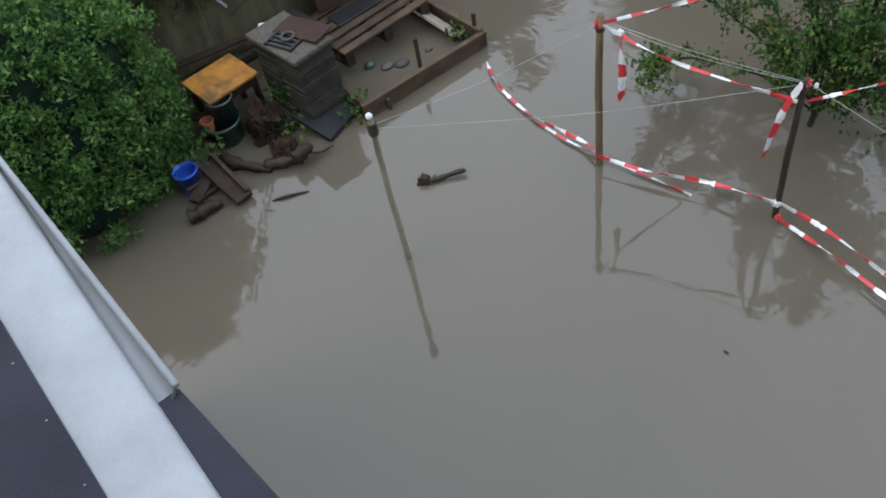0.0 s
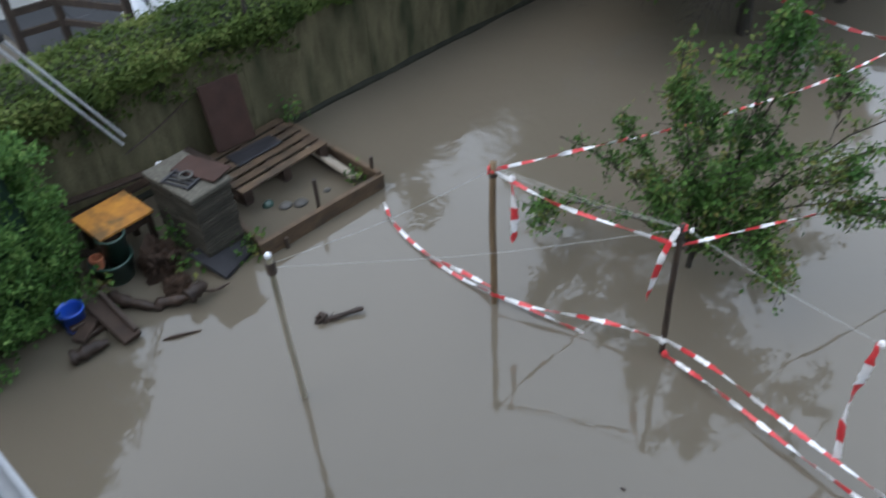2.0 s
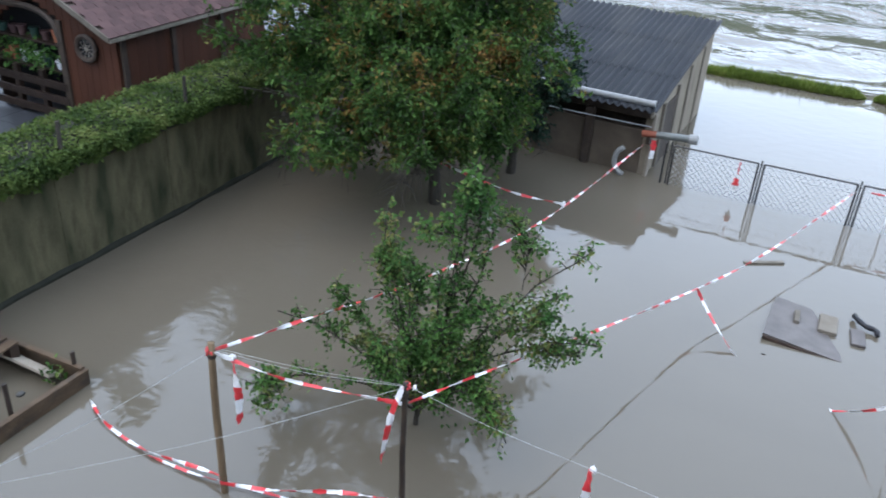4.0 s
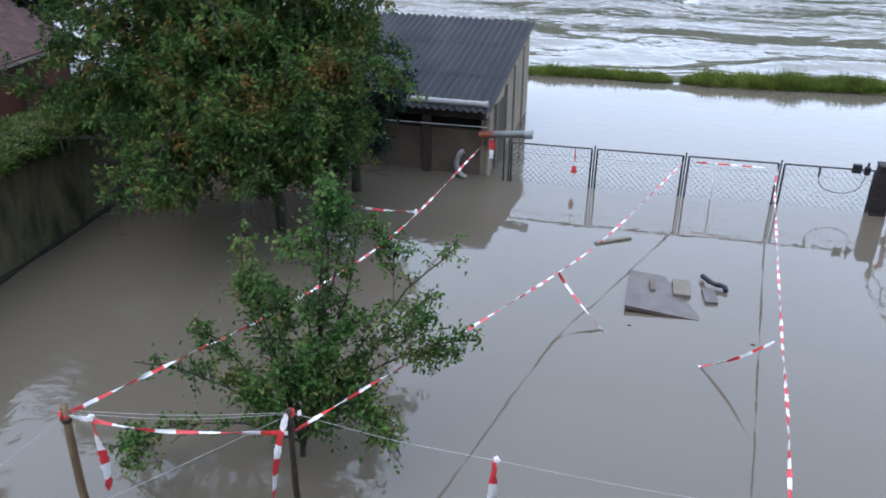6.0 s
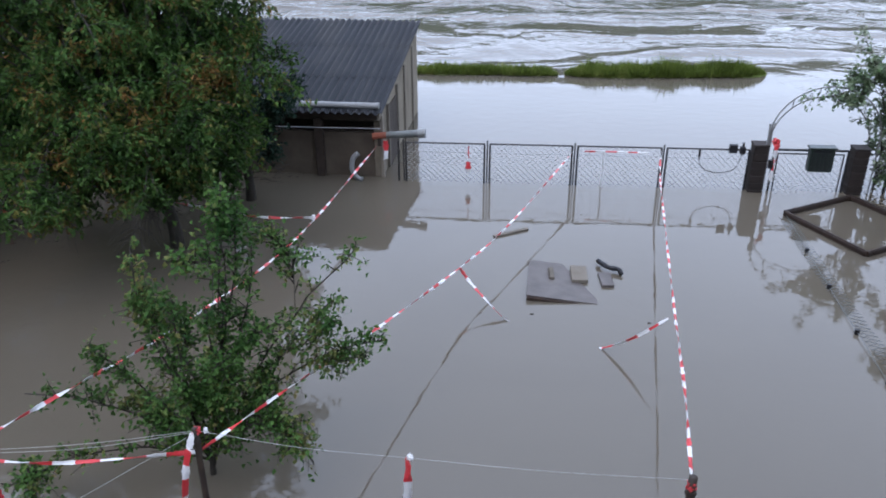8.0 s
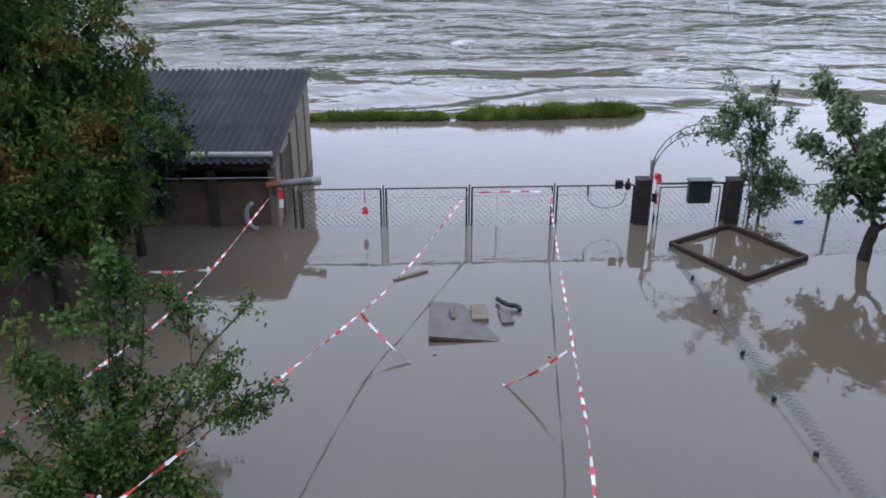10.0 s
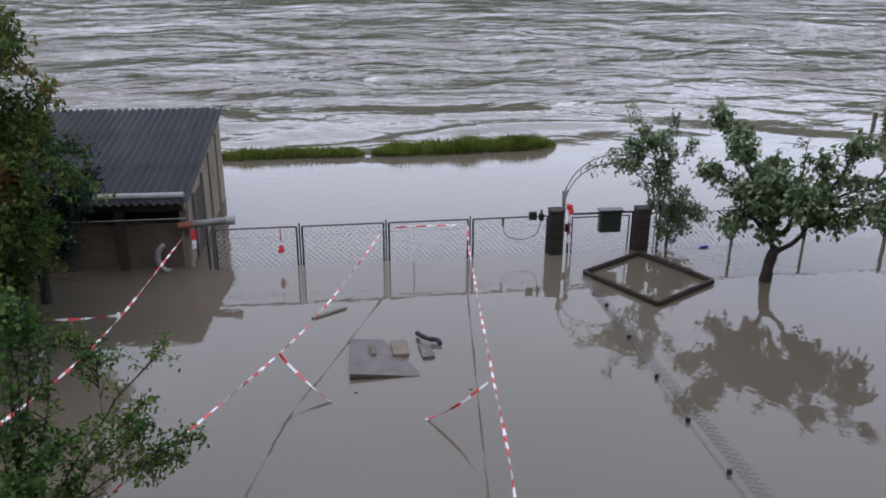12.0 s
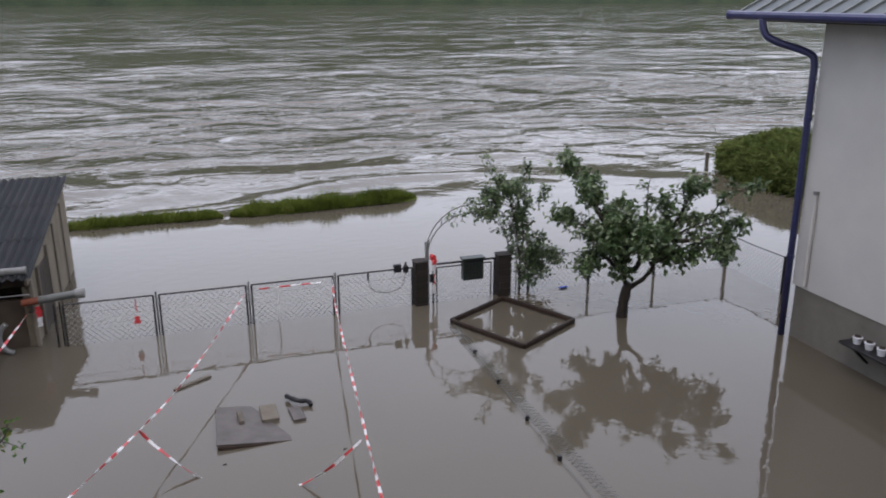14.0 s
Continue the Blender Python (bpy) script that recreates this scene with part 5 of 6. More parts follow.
# ---- flotsam in the yard ----
def build_flotsam():
    # plain square wooden frame adrift, of unknown use
    f = thing("floating_timber_square", "dark wooden frame floating on the flood water", "frame", (0, 0, 0))
    c = [(3.89, 11.13), (4.56, 9.87), (5.70, 10.54), (5.03, 11.8)]
    for i in range(4):
        a, b = c[i], c[(i + 1) % 4]
        part("frame_bar", bar(bmesh.new(), (*a, 0.035), (*b, 0.035), 0.065, 0.06, bevel=0.006), WET_WOOD, f)
        part("frame_edge", bar(bmesh.new(), (a[0], a[1], 0.07), (b[0], b[1], 0.07), 0.03, 0.012), WET_WOOD, f)
    b = thing("floating_board", "grey plywood board floating aslant in the flood", "board", (0.24, 8.9, 0))
    bm = B(-0.03, 0.8, -0.48, 0.5, -0.02, 0.0, bevel=0.003)
    bmesh.ops.transform(bm, matrix=pose(0, 0, 0.05, -2.2, 4.6, -3), verts=bm.verts)
    part("panel", bm, WET_BOARD, b)
    bm = B(-0.02, 0.72, -0.5, -0.46, -0.06, -0.022, bevel=0.004)
    bmesh.ops.transform(bm, matrix=pose(0, 0, 0.05, -2.2, 4.6, -3), verts=bm.verts)
    part("edge_batten", bm, WET_WOOD, b)
    def block(x, y, w, d, h, turn, m, label):
        s = thing("wood_block", label, "board", (x, y, 0), turn)
        part("block", B(-w / 2, w / 2, -d / 2, d / 2, -0.03, h, bevel=0.006), m, s)
    block(0.5, 9.02, 0.06, 0.26, 0.07, 2, TIMBER, "short wooden block on the floating board")
    block(0.84, 9.07, 0.2, 0.38, 0.045, 0, TIMBER, "thick wooden board piece floating in the flood")
    block(1.16, 8.96, 0.15, 0.34, 0.035, 4, WET_BOARD, "thin board piece with black rag floating")
    solid("black_rag", T(curve([(1.1, 9.4, 0.05), (1.14, 9.28, 0.07), (1.22, 9.2, 0.06), (1.33, 9.18, 0.05), (1.36, 9.1, 0.03)], 16), [0.03, 0.034, 0.03, 0.026] * 4, 7), BLACK, "black wet rag on a floating board", "rag", smooth=True)
    solid("floating_plank", bar(bmesh.new(), (-0.24, 10.1, 0.008), (0.22, 10.38, 0.012), 0.06, 0.03, bevel=0.004), TIMBER, "narrow grey plank floating on the flood", "plank")
    s = thing("driftwood", "dark stick with knotted root floating on flood", "driftwood", (-4.37, 2.63, 0))
    part("stick", rough_up(T(curve([(0.02, 0.0, 0.02), (0.08, 0.1, 0.03), (0.16, 0.27, 0.05)], 8), [0.03, 0.022, 0.02, 0.022, 0.02, 0.02, 0.024, 0.018], 7), 0.008, 14), WET_WOOD, s)
    part("root_knot", rough_up(lump((-0.03, -0.05, 0.03), (0.06, 0.05, 0.04), 3, 0.6, 3), 0.02, 18), WET_WOOD, s)
    for k in range(5):
        a = k * 1.3 + 0.6
        part("rootlet", T([(0.02, 0, 0.02), (0.02 + 0.09 * math.cos(a), 0.09 * math.sin(a) - 0.02, 0.02 + 0.01 * k)], [0.01, 0.004], 5), WET_WOOD, s)
    solid("floating_twig", T(curve([(-5.22, 1.5, 0.005), (-5.16, 1.62, 0.016), (-5.07, 1.8, 0.008)], 8), [0.006, 0.012, 0.016, 0.018, 0.016, 0.012, 0.01, 0.005], 6), WET_WOOD, "thin dark twig floating on the flood", "twig")
    for x, y in ((-0.55, 2.25), (-1.55, 3.0), (1.55, 8.0), (0.25, 8.1)):
        solid("floating_leaf", lump((x, y, 0.004), (0.022, 0.012, 0.006), x, 0.3, 2), WET_WOOD, "small dark leaf scrap floating on water", "leaf", "scraps on the water")
    # sunken netting fence with its post tops
    n = thing("sunken_fence", "sunken wire netting fence with black post tops", "fence", (0, 0, 0))
    bm = bmesh.new()
    yy = 10.9
    rnd = random.Random(9)
    for s in (0, 1):
        for i in range(85):
            y = 10.95 - i * 0.08
            x = 3.87 - 0.03 * math.sin(i * 0.08)
            h = 0.05 + 0.02 * math.sin(i * 0.11)
            w = 0.08
            a = Vector((x - w, y + (0.06 if s else -0.06), 0.004))
            b = Vector((x + w, y + (-0.06 if s else 0.06), h * 0.7))
            tube(bm, [a, b], 0.0024, 3, False)
    part("netting", bm, DARK_PIPE, n)
    for x, y in ((3.82, 9.95), (3.78, 8.97), (3.74, 7.95), (3.71, 7.02), (3.72, 6.1)):
        part("post_top", T([(x + 0.02, y, -0.4), (x + 0.02, y, 0.055)], 0.026, 8), BLACK, n)
    part("top_wire", T(curve([(3.9, 11.1, 0.03), (3.84, 9.95, 0.03), (3.8, 8.97, 0.02), (3.76, 7.95, 0.03), (3.73, 7.0, 0.02), (3.72, 5.6, 0.02)], 40), 0.004, 4), DARK_PIPE, n)
    solid("blue_scrap", lump((6.25, 12.0, 0.02), (0.09, 0.03, 0.02), 2, 0.3, 2), BLUE_TUB, "small blue plastic scrap in the flood", "scrap")


build_flotsam()


# ---- heap of garden things by the wall ----
def build_yard_corner():
    rnd = random.Random(12)
    s = thing("slab_pile", "tall square pile of thin grey stone slabs", "stone pile", (-6.07, 2.48, 0), 6)
    z, i = -0.15, 0
    while z < 0.74:
        h = rnd.uniform(0.026, 0.04)
        for k in range(2):
            ox, oy = rnd.uniform(-0.008, 0.008), rnd.uniform(-0.008, 0.008)
            a, b = (-0.345, -0.004) if k == 0 else (0.004, 0.345)
            me = B(a + ox, b + ox, -0.205 + oy, 0.205 + oy, z, z + h - 0.005, bevel=0.004)
            part("slab", me, SLAB, s)
        z += h
        i += 1
    part("top_slab", rough_up(B(-0.37, 0.37, -0.23, 0.23, z, z + 0.05, bevel=0.01), 0.006, 5), TOP_SLAB, s, "pale speckled concrete slab")
    z += 0.05
    bm = B(-0.17, 0.35, -0.02, 0.235, 0, 0.012)
    bmesh.ops.transform(bm, matrix=pose(0, 0, z + 0.012, 1, -2, 12), verts=bm.verts)
    solid_ob = thing("rusty_plate", "brown rusty steel plate lying on slab pile", "plate", (-6.07, 2.48, 0), 6)
    part("plate", bm, RUST, solid_ob)
    g = thing("grate_scrap", "black iron grate scrap on the slab pile", "scrap", (-6.0, 2.42, z), 20)
    for k in range(4):
        part("grate_bar", bar(bmesh.new(), (-0.16, -0.1 + k * 0.055, 0.012), (0.13, -0.1 + k * 0.055, 0.012), 0.02, 0.022), BLACK, g)
    for x in (-0.16, 0.13):
        part("grate_side", bar(bmesh.new(), (x, -0.12, 0.014), (x, 0.09, 0.014), 0.022, 0.024), BLACK, g)
    part("ring", T([(0.0 + 0.06 * math.cos(a), 0.03 + 0.06 * math.sin(a), 0.04) for a in [j * math.tau / 12 for j in range(13)]], 0.012, 6), STONE, g)
    bag = rough_up(lump((-6.52, 2.42, 0.62), (0.05, 0.11, 0.13), 5, 0.35, 3), 0.02, 12)
    solid("white_bag", bag, CLOTH_WHITE, "crumpled white plastic bag beside the slab pile", "bag")
    part_ob = thing("plastic_tray", "wet black plastic tray leaning at the slab pile", "tray", (-5.72, 2.46, 0), 20)
    bm = B(-0.21, 0.21, -0.24, 0.24, -0.01, 0.012, bevel=0.01)
    bmesh.ops.transform(bm, matrix=pose(0, 0, 0.09, 0, 22, 0), verts=bm.verts)
    part("tray_base", bm, BLACK, part_ob)
    for a, b in (((-0.2, -0.24), (0.2, -0.24)), ((-0.2, 0.24), (0.2, 0.24)), ((0.2, -0.24), (0.2, 0.24))):
        za, zb = 0.1 - a[0] * 0.4, 0.1 - b[0] * 0.4
        part("tray_rim", bar(bmesh.new(), (a[0], a[1], za + 0.015), (b[0], b[1], zb + 0.015), 0.018, 0.03), BLACK, part_ob)
    # low table with ochre board
    t = thing("garden_table", "low old table with peeling ochre-painted board on top", "table", (-6.48, 1.85, 0), 4)
    part("tabletop", B(-0.25, 0.25, -0.28, 0.28, 0.47, 0.50, bevel=0.004), OCHRE, t, "ochre-painted board")
    part("apron", B(-0.22, 0.22, -0.25, 0.25, 0.38, 0.468), WET_WOOD, t)
    for x in (-0.2, 0.2):
        for y in (-0.23, 0.23):
            part("leg", B(x - 0.025, x + 0.025, y - 0.025, y + 0.025, -0.4, 0.47), WET_WOOD, t)
    for a, b, w in (((-6.9, 1.3, 0.36), (-6.85, 2.5, 0.4), 0.12), ((-6.75, 1.2, 0.22), (-6.3, 1.7, 0.26), 0.1), ((-7.0, 1.5, 0.5), (-6.75, 2.4, 0.55), 0.09)):
        solid("old_plank", bar(bmesh.new(), a, b, w, 0.03, bevel=0.004), WET_WOOD, "old dark wet plank lying by the wall", "plank", "planks by the wall")
    # tubs
    def tub(at, r, h, m, label, name="plastic_tub"):
        k = thing(name, label, "tub", at)
        part("tub_body", turned(bmesh.new(), [(r * 0.8, -0.02), (r, h), (r * 1.07, h), (r * 1.07, h + 0.025), (r * 0.97, h + 0.025), (r * 0.93, h - 0.02), (r * 0.76, 0.02)], 26), m, k, smooth=True)
        return k
    tub((-6.28, 1.64, 0.0), 0.19, 0.22, GREEN_TUB, "wide dark green plastic tub in the water")
    tub((-6.25, 1.7, 0.22), 0.125, 0.24, GREEN_TUB, "dark green plastic bucket standing in a tub", "plastic_bucket")
    solid("clay_pot", turned(bmesh.new(), [(0.04, 0), (0.06, 0.1), (0.068, 0.1), (0.068, 0.125), (0.055, 0.125), (0.05, 0.02)], 16, (-6.28, 1.52, 0.18)), TERRACOTTA, "small orange clay pot leaning in the tub", "pot")
    tub((-5.93, 1.07, 0.0), 0.11, 0.2, BLUE_TUB, "bright blue plastic bucket under the bush", "blue_bucket")
    # root stumps and logs
    for at, r, n, seed in (((-6.02, 1.97, 0.06), (0.2, 0.16, 0.24), 150, 1), ((-5.66, 1.92, 0.02), (0.13, 0.11, 0.11), 70, 2)):
        st = thing("root_stump", "shaggy brown tree root stump washed together", "stump", at)
        part("stump_body", rough_up(lump((0, 0, 0), r, seed * 2, 0.6, 4), 0.035, 9, seed), ROOT, st)
        q = random.Random(seed)
        for k in range(n):
            a, e = q.uniform(0, math.tau), q.uniform(-0.1, 1.1)
            d = Vector((math.cos(a) * math.cos(e), math.sin(a) * math.cos(e), math.sin(e)))
            p0 = Vector((d.x * r[0], d.y * r[1], d.z * r[2])) * 0.8
            p1 = p0 + d * q.uniform(0.02, 0.07)
            p2 = p1 + Vector((q.uniform(-0.06, 0.06), q.uniform(-0.06, 0.06), q.uniform(-0.14, 0.02)))
            w = q.uniform(0.6, 1.3)
            part("root", T([p0, p1, p2], [0.011 * w, 0.007 * w, 0.002], 4), ROOT, st)
    for a, b, c, r in (((-6.35, 1.44, 0.06), (-6.13, 1.43, 0.07), (-5.98, 1.45, 0.04), 0.05),
                       ((-6.03, 1.45, 0.05), (-5.80, 1.52, 0.06), (-5.55, 1.70, 0.03), 0.06),
                       ((-5.62, 1.69, 0.05), (-5.48, 1.85, 0.07), (-5.43, 2.01, 0.08), 0.055),
                       ((-5.44, 2.03, 0.09), (-5.38, 2.11, 0.06), (-5.34, 2.26, 0.06), 0.02),
                       ((-5.55, 0.85, 0.06), (-5.52, 0.99, 0.07), (-5.52, 1.15, 0.05), 0.07),
                       ((-5.40, 1.89, 0.12), (-5.40, 1.99, 0.14), (-5.44, 2.08, 0.12), 0.07)):
        pts = curve([a, b, c], 10)
        solid("wet_log", rough_up(T(pts, [r * (1.0 + 0.25 * math.sin(i * 2.1)) * (1 - 0.04 * i) for i in range(10)], 8), 0.02, 8, r * 50), WET_WOOD, "dark wet log lying in the flood", "log", "wet logs", smooth=True)
    for a, b, w, h in (((-5.93, 1.27, 0.16), (-5.38, 1.33, 0.05), 0.17, 0.05), ((-5.95, 1.35, 0.19), (-5.41, 1.38, 0.07), 0.04, 0.1), ((-5.70, 0.98, 0.05), (-5.85, 1.25, 0.10), 0.13, 0.05), ((-5.73, 1.24, 0.03), (-5.72, 1.05, 0.04), 0.06, 0.05), ((-5.86, 0.99, 0.09), (-5.84, 1.12, 0.10), 0.1, 0.05)):
        bm = rough_up(bar(bmesh.new(), a, b, w, h, bevel=0.008), 0.006, 8)
        solid("broken_plank", bm, BROWN_WOOD if w > 0.1 else WET_WOOD, "broken wet brown plank by the bush", "plank", "broken planks")
    # raised bed
    d = thing("raised_bed", "flooded raised garden bed of rough dark boards", "garden bed", (0, 0, 0))
    for a, b, z, w in (((-5.46, 2.7), (-5.45, 4.22), 0.13, 0.045), ((-5.45, 4.18), (-7.1, 4.14), 0.16, 0.045), ((-5.47, 2.74), (-5.9, 2.77), 0.13, 0.04), ((-5.9, 2.8), (-6.4, 2.95), 0.08, 0.04)):
        part("bed_board", rough_up(bar(bmesh.new(), (*a, z - 0.16), (*b, z - 0.16), w, 0.36, bevel=0.006), 0.006, 3), BED_WOOD, d)
        part("bed_cap", rough_up(bar(bmesh.new(), (*a, z + 0.035), (*b, z + 0.03), w + 0.012, 0.03, bevel=0.005), 0.006, 3), BED_WOOD, d)
    for x, y, h in ((-5.53, 3.45, 0.46), (-5.55, 4.17, 0.34), (-5.4, 2.95, 0.12)):
        part("stake", T([(x, y, -0.4), (x - 0.01, y + 0.015, h)], 0.022, 7), DARK_POLE, d)
    solid("pale_plank", bar(bmesh.new(), (-6.5, 4.03, 0.15), (-5.68, 4.05, 0.1), 0.15, 0.03, up=(0, 0.5, 1), bevel=0.004), PALE_TIMBER, "pale scuffed board lying inside the bed", "plank")
    # pallets
    p = thing("wooden_pallet", "dark wet wooden pallet lying in the garden bed", "pallet", (-6.53, 3.5, 0.16), 4)
    for k in range(6):
        x = -0.36 + k * 0.145
        part("deck_board", B(x - 0.048, x + 0.048, -0.56, 0.56, 0.12, 0.142, bevel=0.003), BED_WOOD, p)
    for y in (-0.5, 0, 0.5):
        part("bearer", B(-0.41, 0.41, y - 0.045, y + 0.045, 0.098, 0.12), BROWN_WOOD, p)
        for x in (-0.36, 0, 0.36):
            part("pallet_block", B(x - 0.05, x + 0.05, y - 0.05, y + 0.05, 0.0, 0.098), BROWN_WOOD, p)
        part("bottom_board", B(-0.41, 0.41, y - 0.045, y + 0.045, -0.03, 0.0), WET_WOOD, p)
    solid("black_sheet", rough_up(B(-6.72, -6.5, 3.2, 3.75, 0.3, 0.33, bevel=0.01), 0.03, 7), BLACK, "crumpled black plastic sheet on the pallet", "sheet")
    bm = B(-0.012, 0.012, -0.24, 0.24, 0, 0.72, bevel=0.01)
    bmesh.ops.transform(bm, matrix=pose(-6.85, 3.42, 0.3, 0, -14, 2) @ pose(0, 0, 0, -4, 0, 0), verts=bm.verts)
    solid("rusty_sheet", bm, RUST, "red-brown rusty sheet leaning on the wall", "sheet")
    for a, b in (((-7.0, 2.6, 0.35), (-6.6, 2.95, 0.32)), ((-6.9, 2.85, 0.5), (-6.45, 3.0, 0.38))):
        solid("old_plank", bar(bmesh.new(), a, b, 0.16, 0.03, bevel=0.004), BROWN_WOOD, "old dark wet plank lying by the wall", "plank", "planks by the wall")
    for x, y, r, m, nm, lab in ((-6.1, 3.22, 0.05, GREEN_TUB, "green_ball", "small dark green ball in the flooded bed"), (-5.95, 3.33, 0.06, STONE, "stone", "wet stone in the flooded bed"), (-5.87, 3.46, 0.065, STONE, "stone", "wet stone in the flooded bed"), (-5.84, 3.78, 0.035, STONE, "stone", "wet stone in the flooded bed")):
        solid(nm, lump((x, y, 0.01), (r, r * 1.2, r * 0.6 if nm == "stone" else r), x, 0.12, 3), m, lab, "ball" if nm != "stone" else "stone", smooth=True)
    solid("wall_wire", T(curve([(-7.1, 2.36, 0.62), (-7.12, 2.75, 0.72), (-7.14, 3.15, 0.86)], 10), 0.009, 5), DARK_POLE, "thin dark bent rod leaning on the wall", "rod")
    # pair of pale rails
    r = thing("metal_rail", "pair of pale metal rails leaning over the wall", "rail", (0, 0, 0))
    for dy in (0.0, 0.075):
        part("rail_bar", T([(-6.98, 2.33 + dy * 0.6, 0.80 + dy), (-7.02, 1.2 + dy * 0.6, 2.92 + dy)], 0.014, 6), WHITE_METAL, r)
    part("rail_clip", lump((-7.0, 1.66, 2.16), (0.04, 0.07, 0.05), 3, 0.3, 2), BLACK, r)
    rng = np.random.default_rng(77)
    for at, n, sp in (((-5.55, 2.68, 0.1), 90, 0.08), ((-5.85, 2.15, 0.08), 70, 0.09), ((-6.0, 1.35, 0.2), 60, 0.08), ((-5.7, 4.05, 0.12), 50, 0.07), ((-6.95, 4.2, 0.3), 60, 0.08), ((-6.05, 2.2, 0.35), 50, 0.07)):
        w = thing("weed_tuft", "small green weeds growing between old boards", "weed", at, group="weeds")
        leaf_part("leaves", rng.normal(size=(n, 3)) * np.array([sp, sp, sp]), 0.06, rng, YOUNG_LEAF, w, narrow=0.6)
        part("weed_stem", T([(0, 0, -0.1), (0.01, 0, 0.1)], 0.004, 4), GREEN_TUB, w)


build_yard_corner()


# ---- neighbour's plot beyond the hedge ----
def build_neighbour():
    tr = thing("terrace", "wet dark paved terrace beyond the hedge", "terrace", kind="structure")
    for i in range(14):
        for j in range(16):
            x, y = -18.7 + i * 0.75, 3.0 + j * 0.9
            part("paving_slab", B(x + 0.004, x + 0.746, y + 0.004, y + 0.896, -0.4, 0.018, bevel=0.004), PAVING, tr)
    h = thing("neighbour_house", "white house wall beyond the hedge in flood water", "house", (0, 0, 0))
    part("wall", B(-18, -12.8, -3, 7.45, -0.5, 5.2), PLASTER, h)
    c = thing("garden_cabin", "red-brown wooden cabin with shingle roof and round window", "cabin", (0, 0, 0))
    xr, yf, yb, ze = -9.62, 8.98, 12.6, 1.68
    ridge_x, zr = -11.3, 2.47
    for k in range(18):
        ya = yf + k * 0.2
        part("board", B(xr - 0.03, xr, ya, ya + 0.194, -0.5, ze), CABIN, c)
    for y in (yf + 0.04, 10.1, 11.3):
        part("side_post", B(xr - 0.01, xr + 0.05, y, y + 0.09, -0.5, ze), DARK_POLE, c)
    k = 0
    x = xr
    while x > -13.0:
        top = ze + (zr - ze) * min(1, (xr - x) / (xr - ridge_x)) if x > ridge_x else zr - (ridge_x - x) * 0.46
        if x > -10.75:
            part("board", B(x - 0.15, x - 0.004, yf, yf + 0.03, -0.5, top), CABIN, c)
        else:
            part("board", B(x - 0.15, x - 0.004, yf, yf + 0.03, max(1.45, top - 0.5), top), CABIN, c)
        x -= 0.154
    # near-black sheet behind the opening: the cabin's inner shade put in as colour
    part("inside_shade", B(-13.0, -10.7, yf + 0.5, yf + 0.55, -0.5, 1.95), VOID, c)
    part("arch_post", B(-12.98, -12.84, yf - 0.06, yf + 0.08, -0.5, 1.9), DARK_POLE, c)
    part("arch_post", B(-10.86, -10.74, yf - 0.04, yf + 0.08, -0.5, 1.7), DARK_POLE, c)
    part("arch_head", T(curve([(-10.8, yf - 0.02, 1.35), (-10.95, yf - 0.02, 1.68), (-11.4, yf - 0.02, 1.82), (-12.2, yf - 0.02, 1.8)], 14), 0.05, 6), DARK_POLE, c)
    for z in (0.08, 0.32, 0.56):
        part("rail_slat", B(-12.84, -10.8, yf - 0.06, yf - 0.02, z, z + 0.12), WET_WOOD, c)
    for x in (-11.4, -12.0):
        part("rail_post", B(x - 0.05, x + 0.05, yf - 0.02, yf + 0.06, -0.5, 0.8), WET_WOOD, c)
    w = part("round_window", T([(-10.22, yf - 0.05, 1.36), (-10.22, yf + 0.0, 1.36)], 0.2, 20), GLASS_DARK, c, "round spoked wheel window")
    part("rim", T([(-10.22 + 0.19 * math.cos(a), yf - 0.06, 1.36 + 0.19 * math.sin(a)) for a in [j * math.tau / 20 for j in range(21)]], 0.042, 6), DARK_POLE, w)
    for j in range(5):
        a = j * math.pi / 5
        part("spoke", T([(-10.22 - 0.18 * math.cos(a), yf - 0.058, 1.36 - 0.18 * math.sin(a)), (-10.22 + 0.18 * math.cos(a), yf - 0.058, 1.36 + 0.18 * math.sin(a))], 0.007, 5), TIMBER, w)
    # shingled roof, course by course
    slope = (zr - ze) / (xr - ridge_x)
    xe = xr + 0.14
    part("roof_deck", bar(bmesh.new(), (xe - 0.02, (yf + yb) / 2 - 0.08, ze - 0.035), (ridge_x, (yf + yb) / 2 - 0.08, zr + 0.03), 3.95, 0.04), DARK_POLE, c)
    me = None
    n = 0
    for r in range(13):
        x = xe - r * 0.14
        z = ze - 0.02 + (xe - x) * slope
        y = yf - 0.27 + (r % 2) * 0.05 * (1 + r % 3)
        while y < yb and n < 290:
            if me is None:
                me = mesh("shingle", bar(bmesh.new(), (0.02, 0, 0.0), (-0.17, 0, 0.17 * slope + 0.012), 0.205, 0.014), SHINGLE)
            o = new("shingle", me)
            o.parent = c
            o.location = (x, y + 0.1, z + 0.02)
            y += 0.215
            n += 1
    part("far_roof", bar(bmesh.new(), (ridge_x, (yf + yb) / 2 - 0.08, zr + 0.03), (-13.1, (yf + yb) / 2 - 0.08, ze - 0.05), 3.95, 0.05), SHINGLE, c)
    part("verge", bar(bmesh.new(), (xe, yf - 0.28, ze - 0.03), (ridge_x, yf - 0.28, zr + 0.05), 0.03, 0.08), TIMBER, c, "pale verge strip")
    part("eave_strip", B(xe - 0.01, xe + 0.03, yf - 0.28, yb, ze - 0.07, ze - 0.02), TIMBER, c)
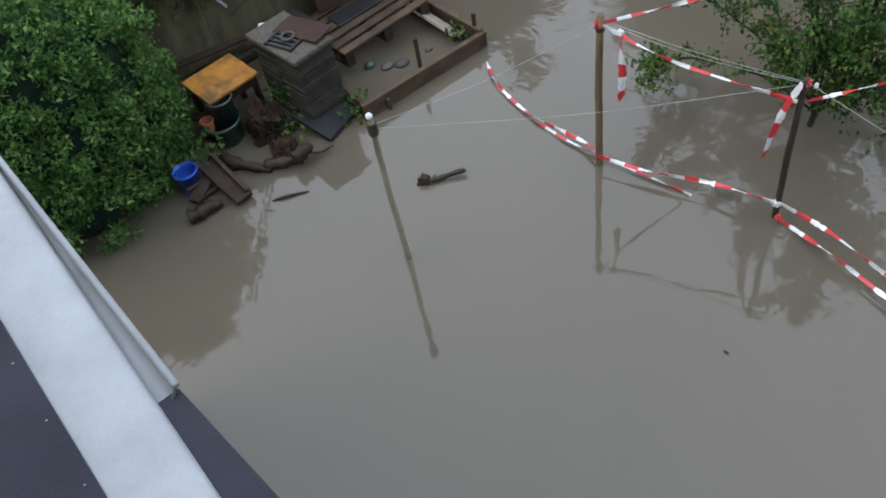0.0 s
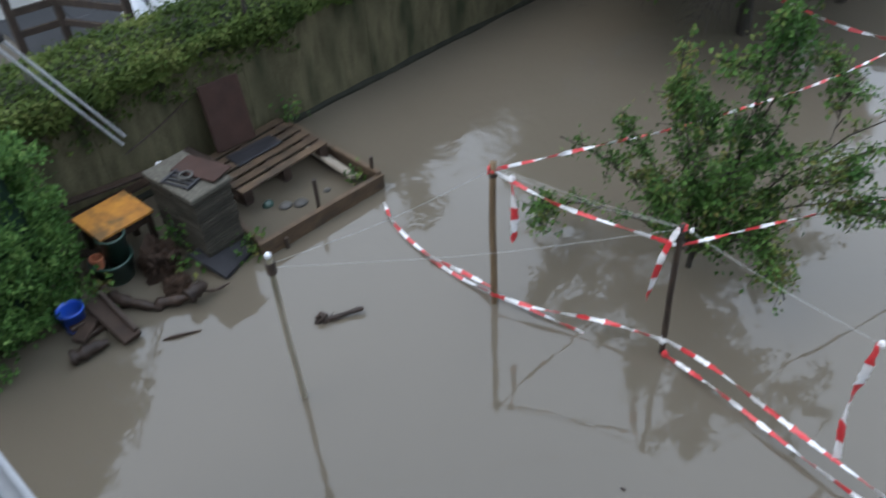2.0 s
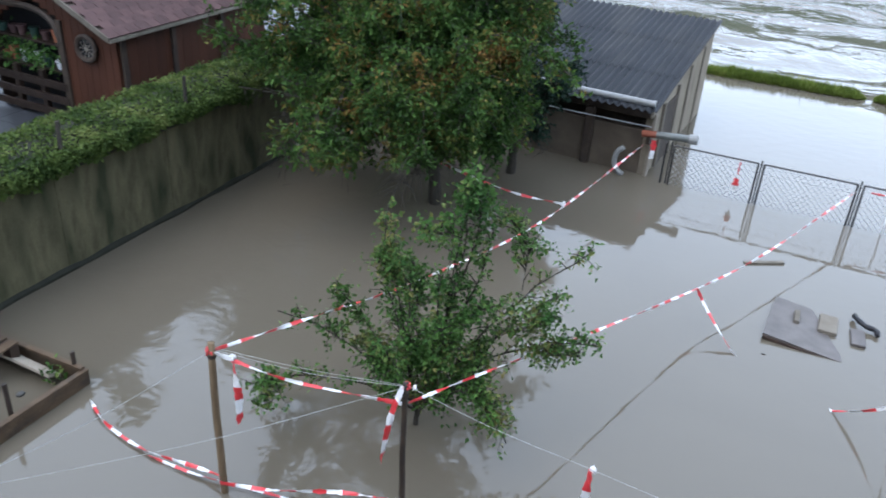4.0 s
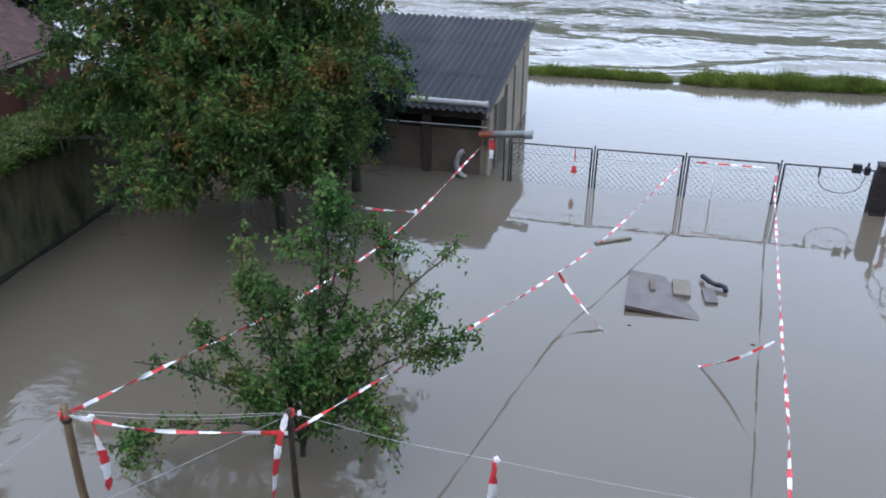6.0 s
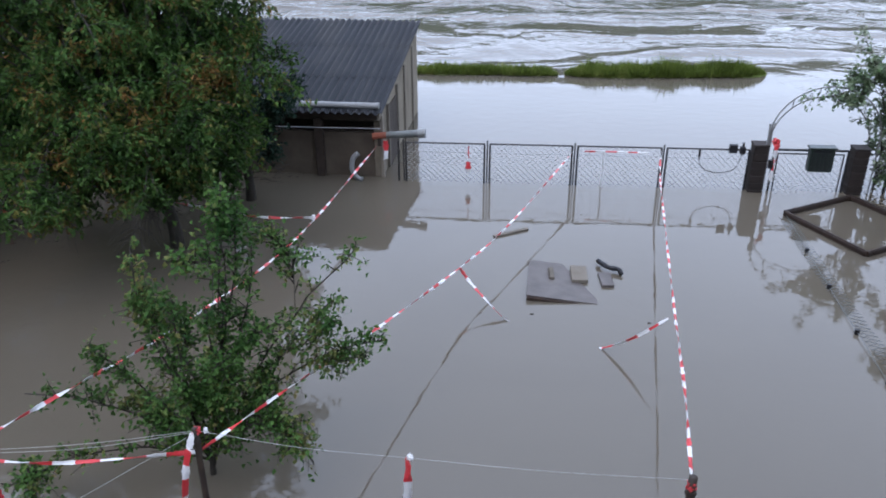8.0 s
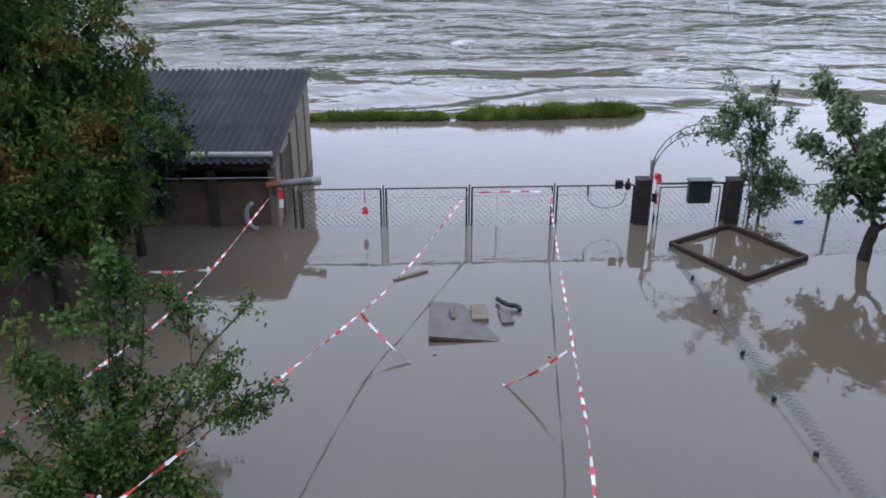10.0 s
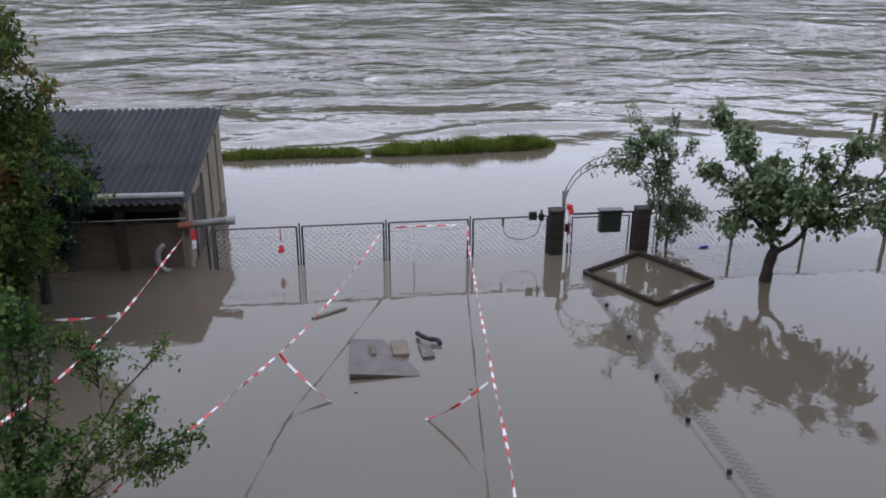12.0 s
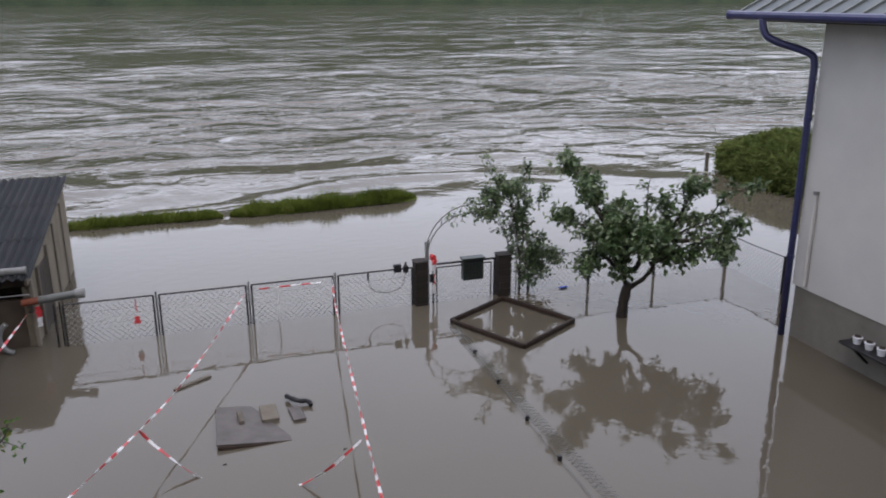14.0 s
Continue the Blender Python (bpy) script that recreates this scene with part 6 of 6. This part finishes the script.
    for i, (x, y) in enumerate(((-11.19, 4.51), (-11.15, 4.92), (-11.07, 5.00), (-11.19, 5.16), (-11.30, 5.45))):
        bm = turned(bmesh.new(), [(0.2, -0.2), (0.2, 0.08), (0.15, 0.24), (0.07, 0.4), (0.03, 0.46), (0.05, 0.52), (0.045, 0.57)], 16, (x, y, 0))
        solid("white_sack", rough_up(rough_up(bm, 0.06, 5, i), 0.03, 14, i), CLOTH_WHITE, "tied white plastic sack standing beyond the hedge", "sack", "white sacks", smooth=True)
    b = thing("rain_barrel", "dark round barrel beside the white house", "barrel", (-13.15, 7.85, 0))
    part("barrel_body", turned(bmesh.new(), [(0.28, -0.4), (0.31, 0.1), (0.3, 0.5), (0.28, 0.72)], 18), BLACK, b, smooth=True)
    part("barrel_lid", turned(bmesh.new(), [(0.3, 0.72), (0.3, 0.76)], 18), BLACK, b)
    fence = thing("timber_railing", "dark stained wooden railing turning a corner on terrace", "railing")
    ends = ((-11.41, 2.94), (-11.32, 3.54), (-10.29, 4.07))
    for a, b in zip(ends, ends[1:]):
        for z in (0.3, 0.6, 0.9):
            part("rail", bar(bmesh.new(), (*a, z), (*b, z), 0.045, 0.1, bevel=0.006), DARK_POLE, fence)
    for x, y in ends:
        part("railing_post", B(x - 0.05, x + 0.05, y - 0.05, y + 0.05, -0.4, 0.98, bevel=0.008), DARK_POLE, fence)
    ladder = thing("step_ladder", "dark folding step ladder standing on wet terrace", "ladder", (-13.53, 8.95, 0), 20)
    for y in (-0.2, 0.2):
        part("front_leg", T([(0.22, y, -0.02), (0.0, y * 0.7, 1.5)], 0.025, 6), BLACK, ladder)
        part("back_leg", T([(-0.25, y, -0.02), (-0.02, y * 0.7, 1.48)], 0.02, 6), BLACK, ladder)
    for k in range(4):
        g = 0.2 + 0.2 * k
        part("tread", B(0.17 - 0.22 * g, 0.27 - 0.22 * g, -0.19 + 0.05 * g, 0.19 - 0.05 * g, 1.5 * g, 1.5 * g + 0.025), BLACK, ladder)
    part("ladder_top", B(-0.12, 0.12, -0.16, 0.16, 1.48, 1.52, bevel=0.008), BLACK, ladder)
    rack = thing("plant_rack", "crowded shelf of plants and pots inside the cabin", "shelf", (-11.85, yf + 0.28, 0))
    for z in (0.75, 1.2):
        part("shelf_board", B(-0.8, 0.85, -0.14, 0.14, z, z + 0.03), WET_WOOD, rack)
    for x in (-0.78, 0.82):
        part("rack_post", B(x - 0.02, x + 0.02, -0.13, 0.13, -0.4, 1.5), WET_WOOD, rack)
    pick = random.Random(15)
    for z in (0.78, 1.23):
        for k in range(6):
            x = -0.65 + k * 0.26 + pick.uniform(-0.05, 0.05)
            h = pick.uniform(0.1, 0.2)
            shade = (TERRACOTTA, CLOTH_WHITE, GREEN_TUB, SHINGLE)[pick.randrange(4)]
            solid("plant_pot", turned(bmesh.new(), [(0.05, 0), (0.075, h), (0.085, h), (0.085, h + 0.02), (0.06, h + 0.02)], 12, (x - 11.85, yf + 0.26, z)), shade, "small plant pot on the cabin's crowded shelf", "pot", "pots in the cabin")
    green = thing("shelf_plants", "leafy potted plants crowding the cabin's dim shelf", "plant", (-11.85, yf + 0.2, 0.95))
    leaf_part("leaves", np.random.default_rng(19).normal(size=(420, 3)) * np.array([0.42, 0.07, 0.13]), 0.09, np.random.default_rng(20), BUSH_LEAF, green)

build_neighbour()
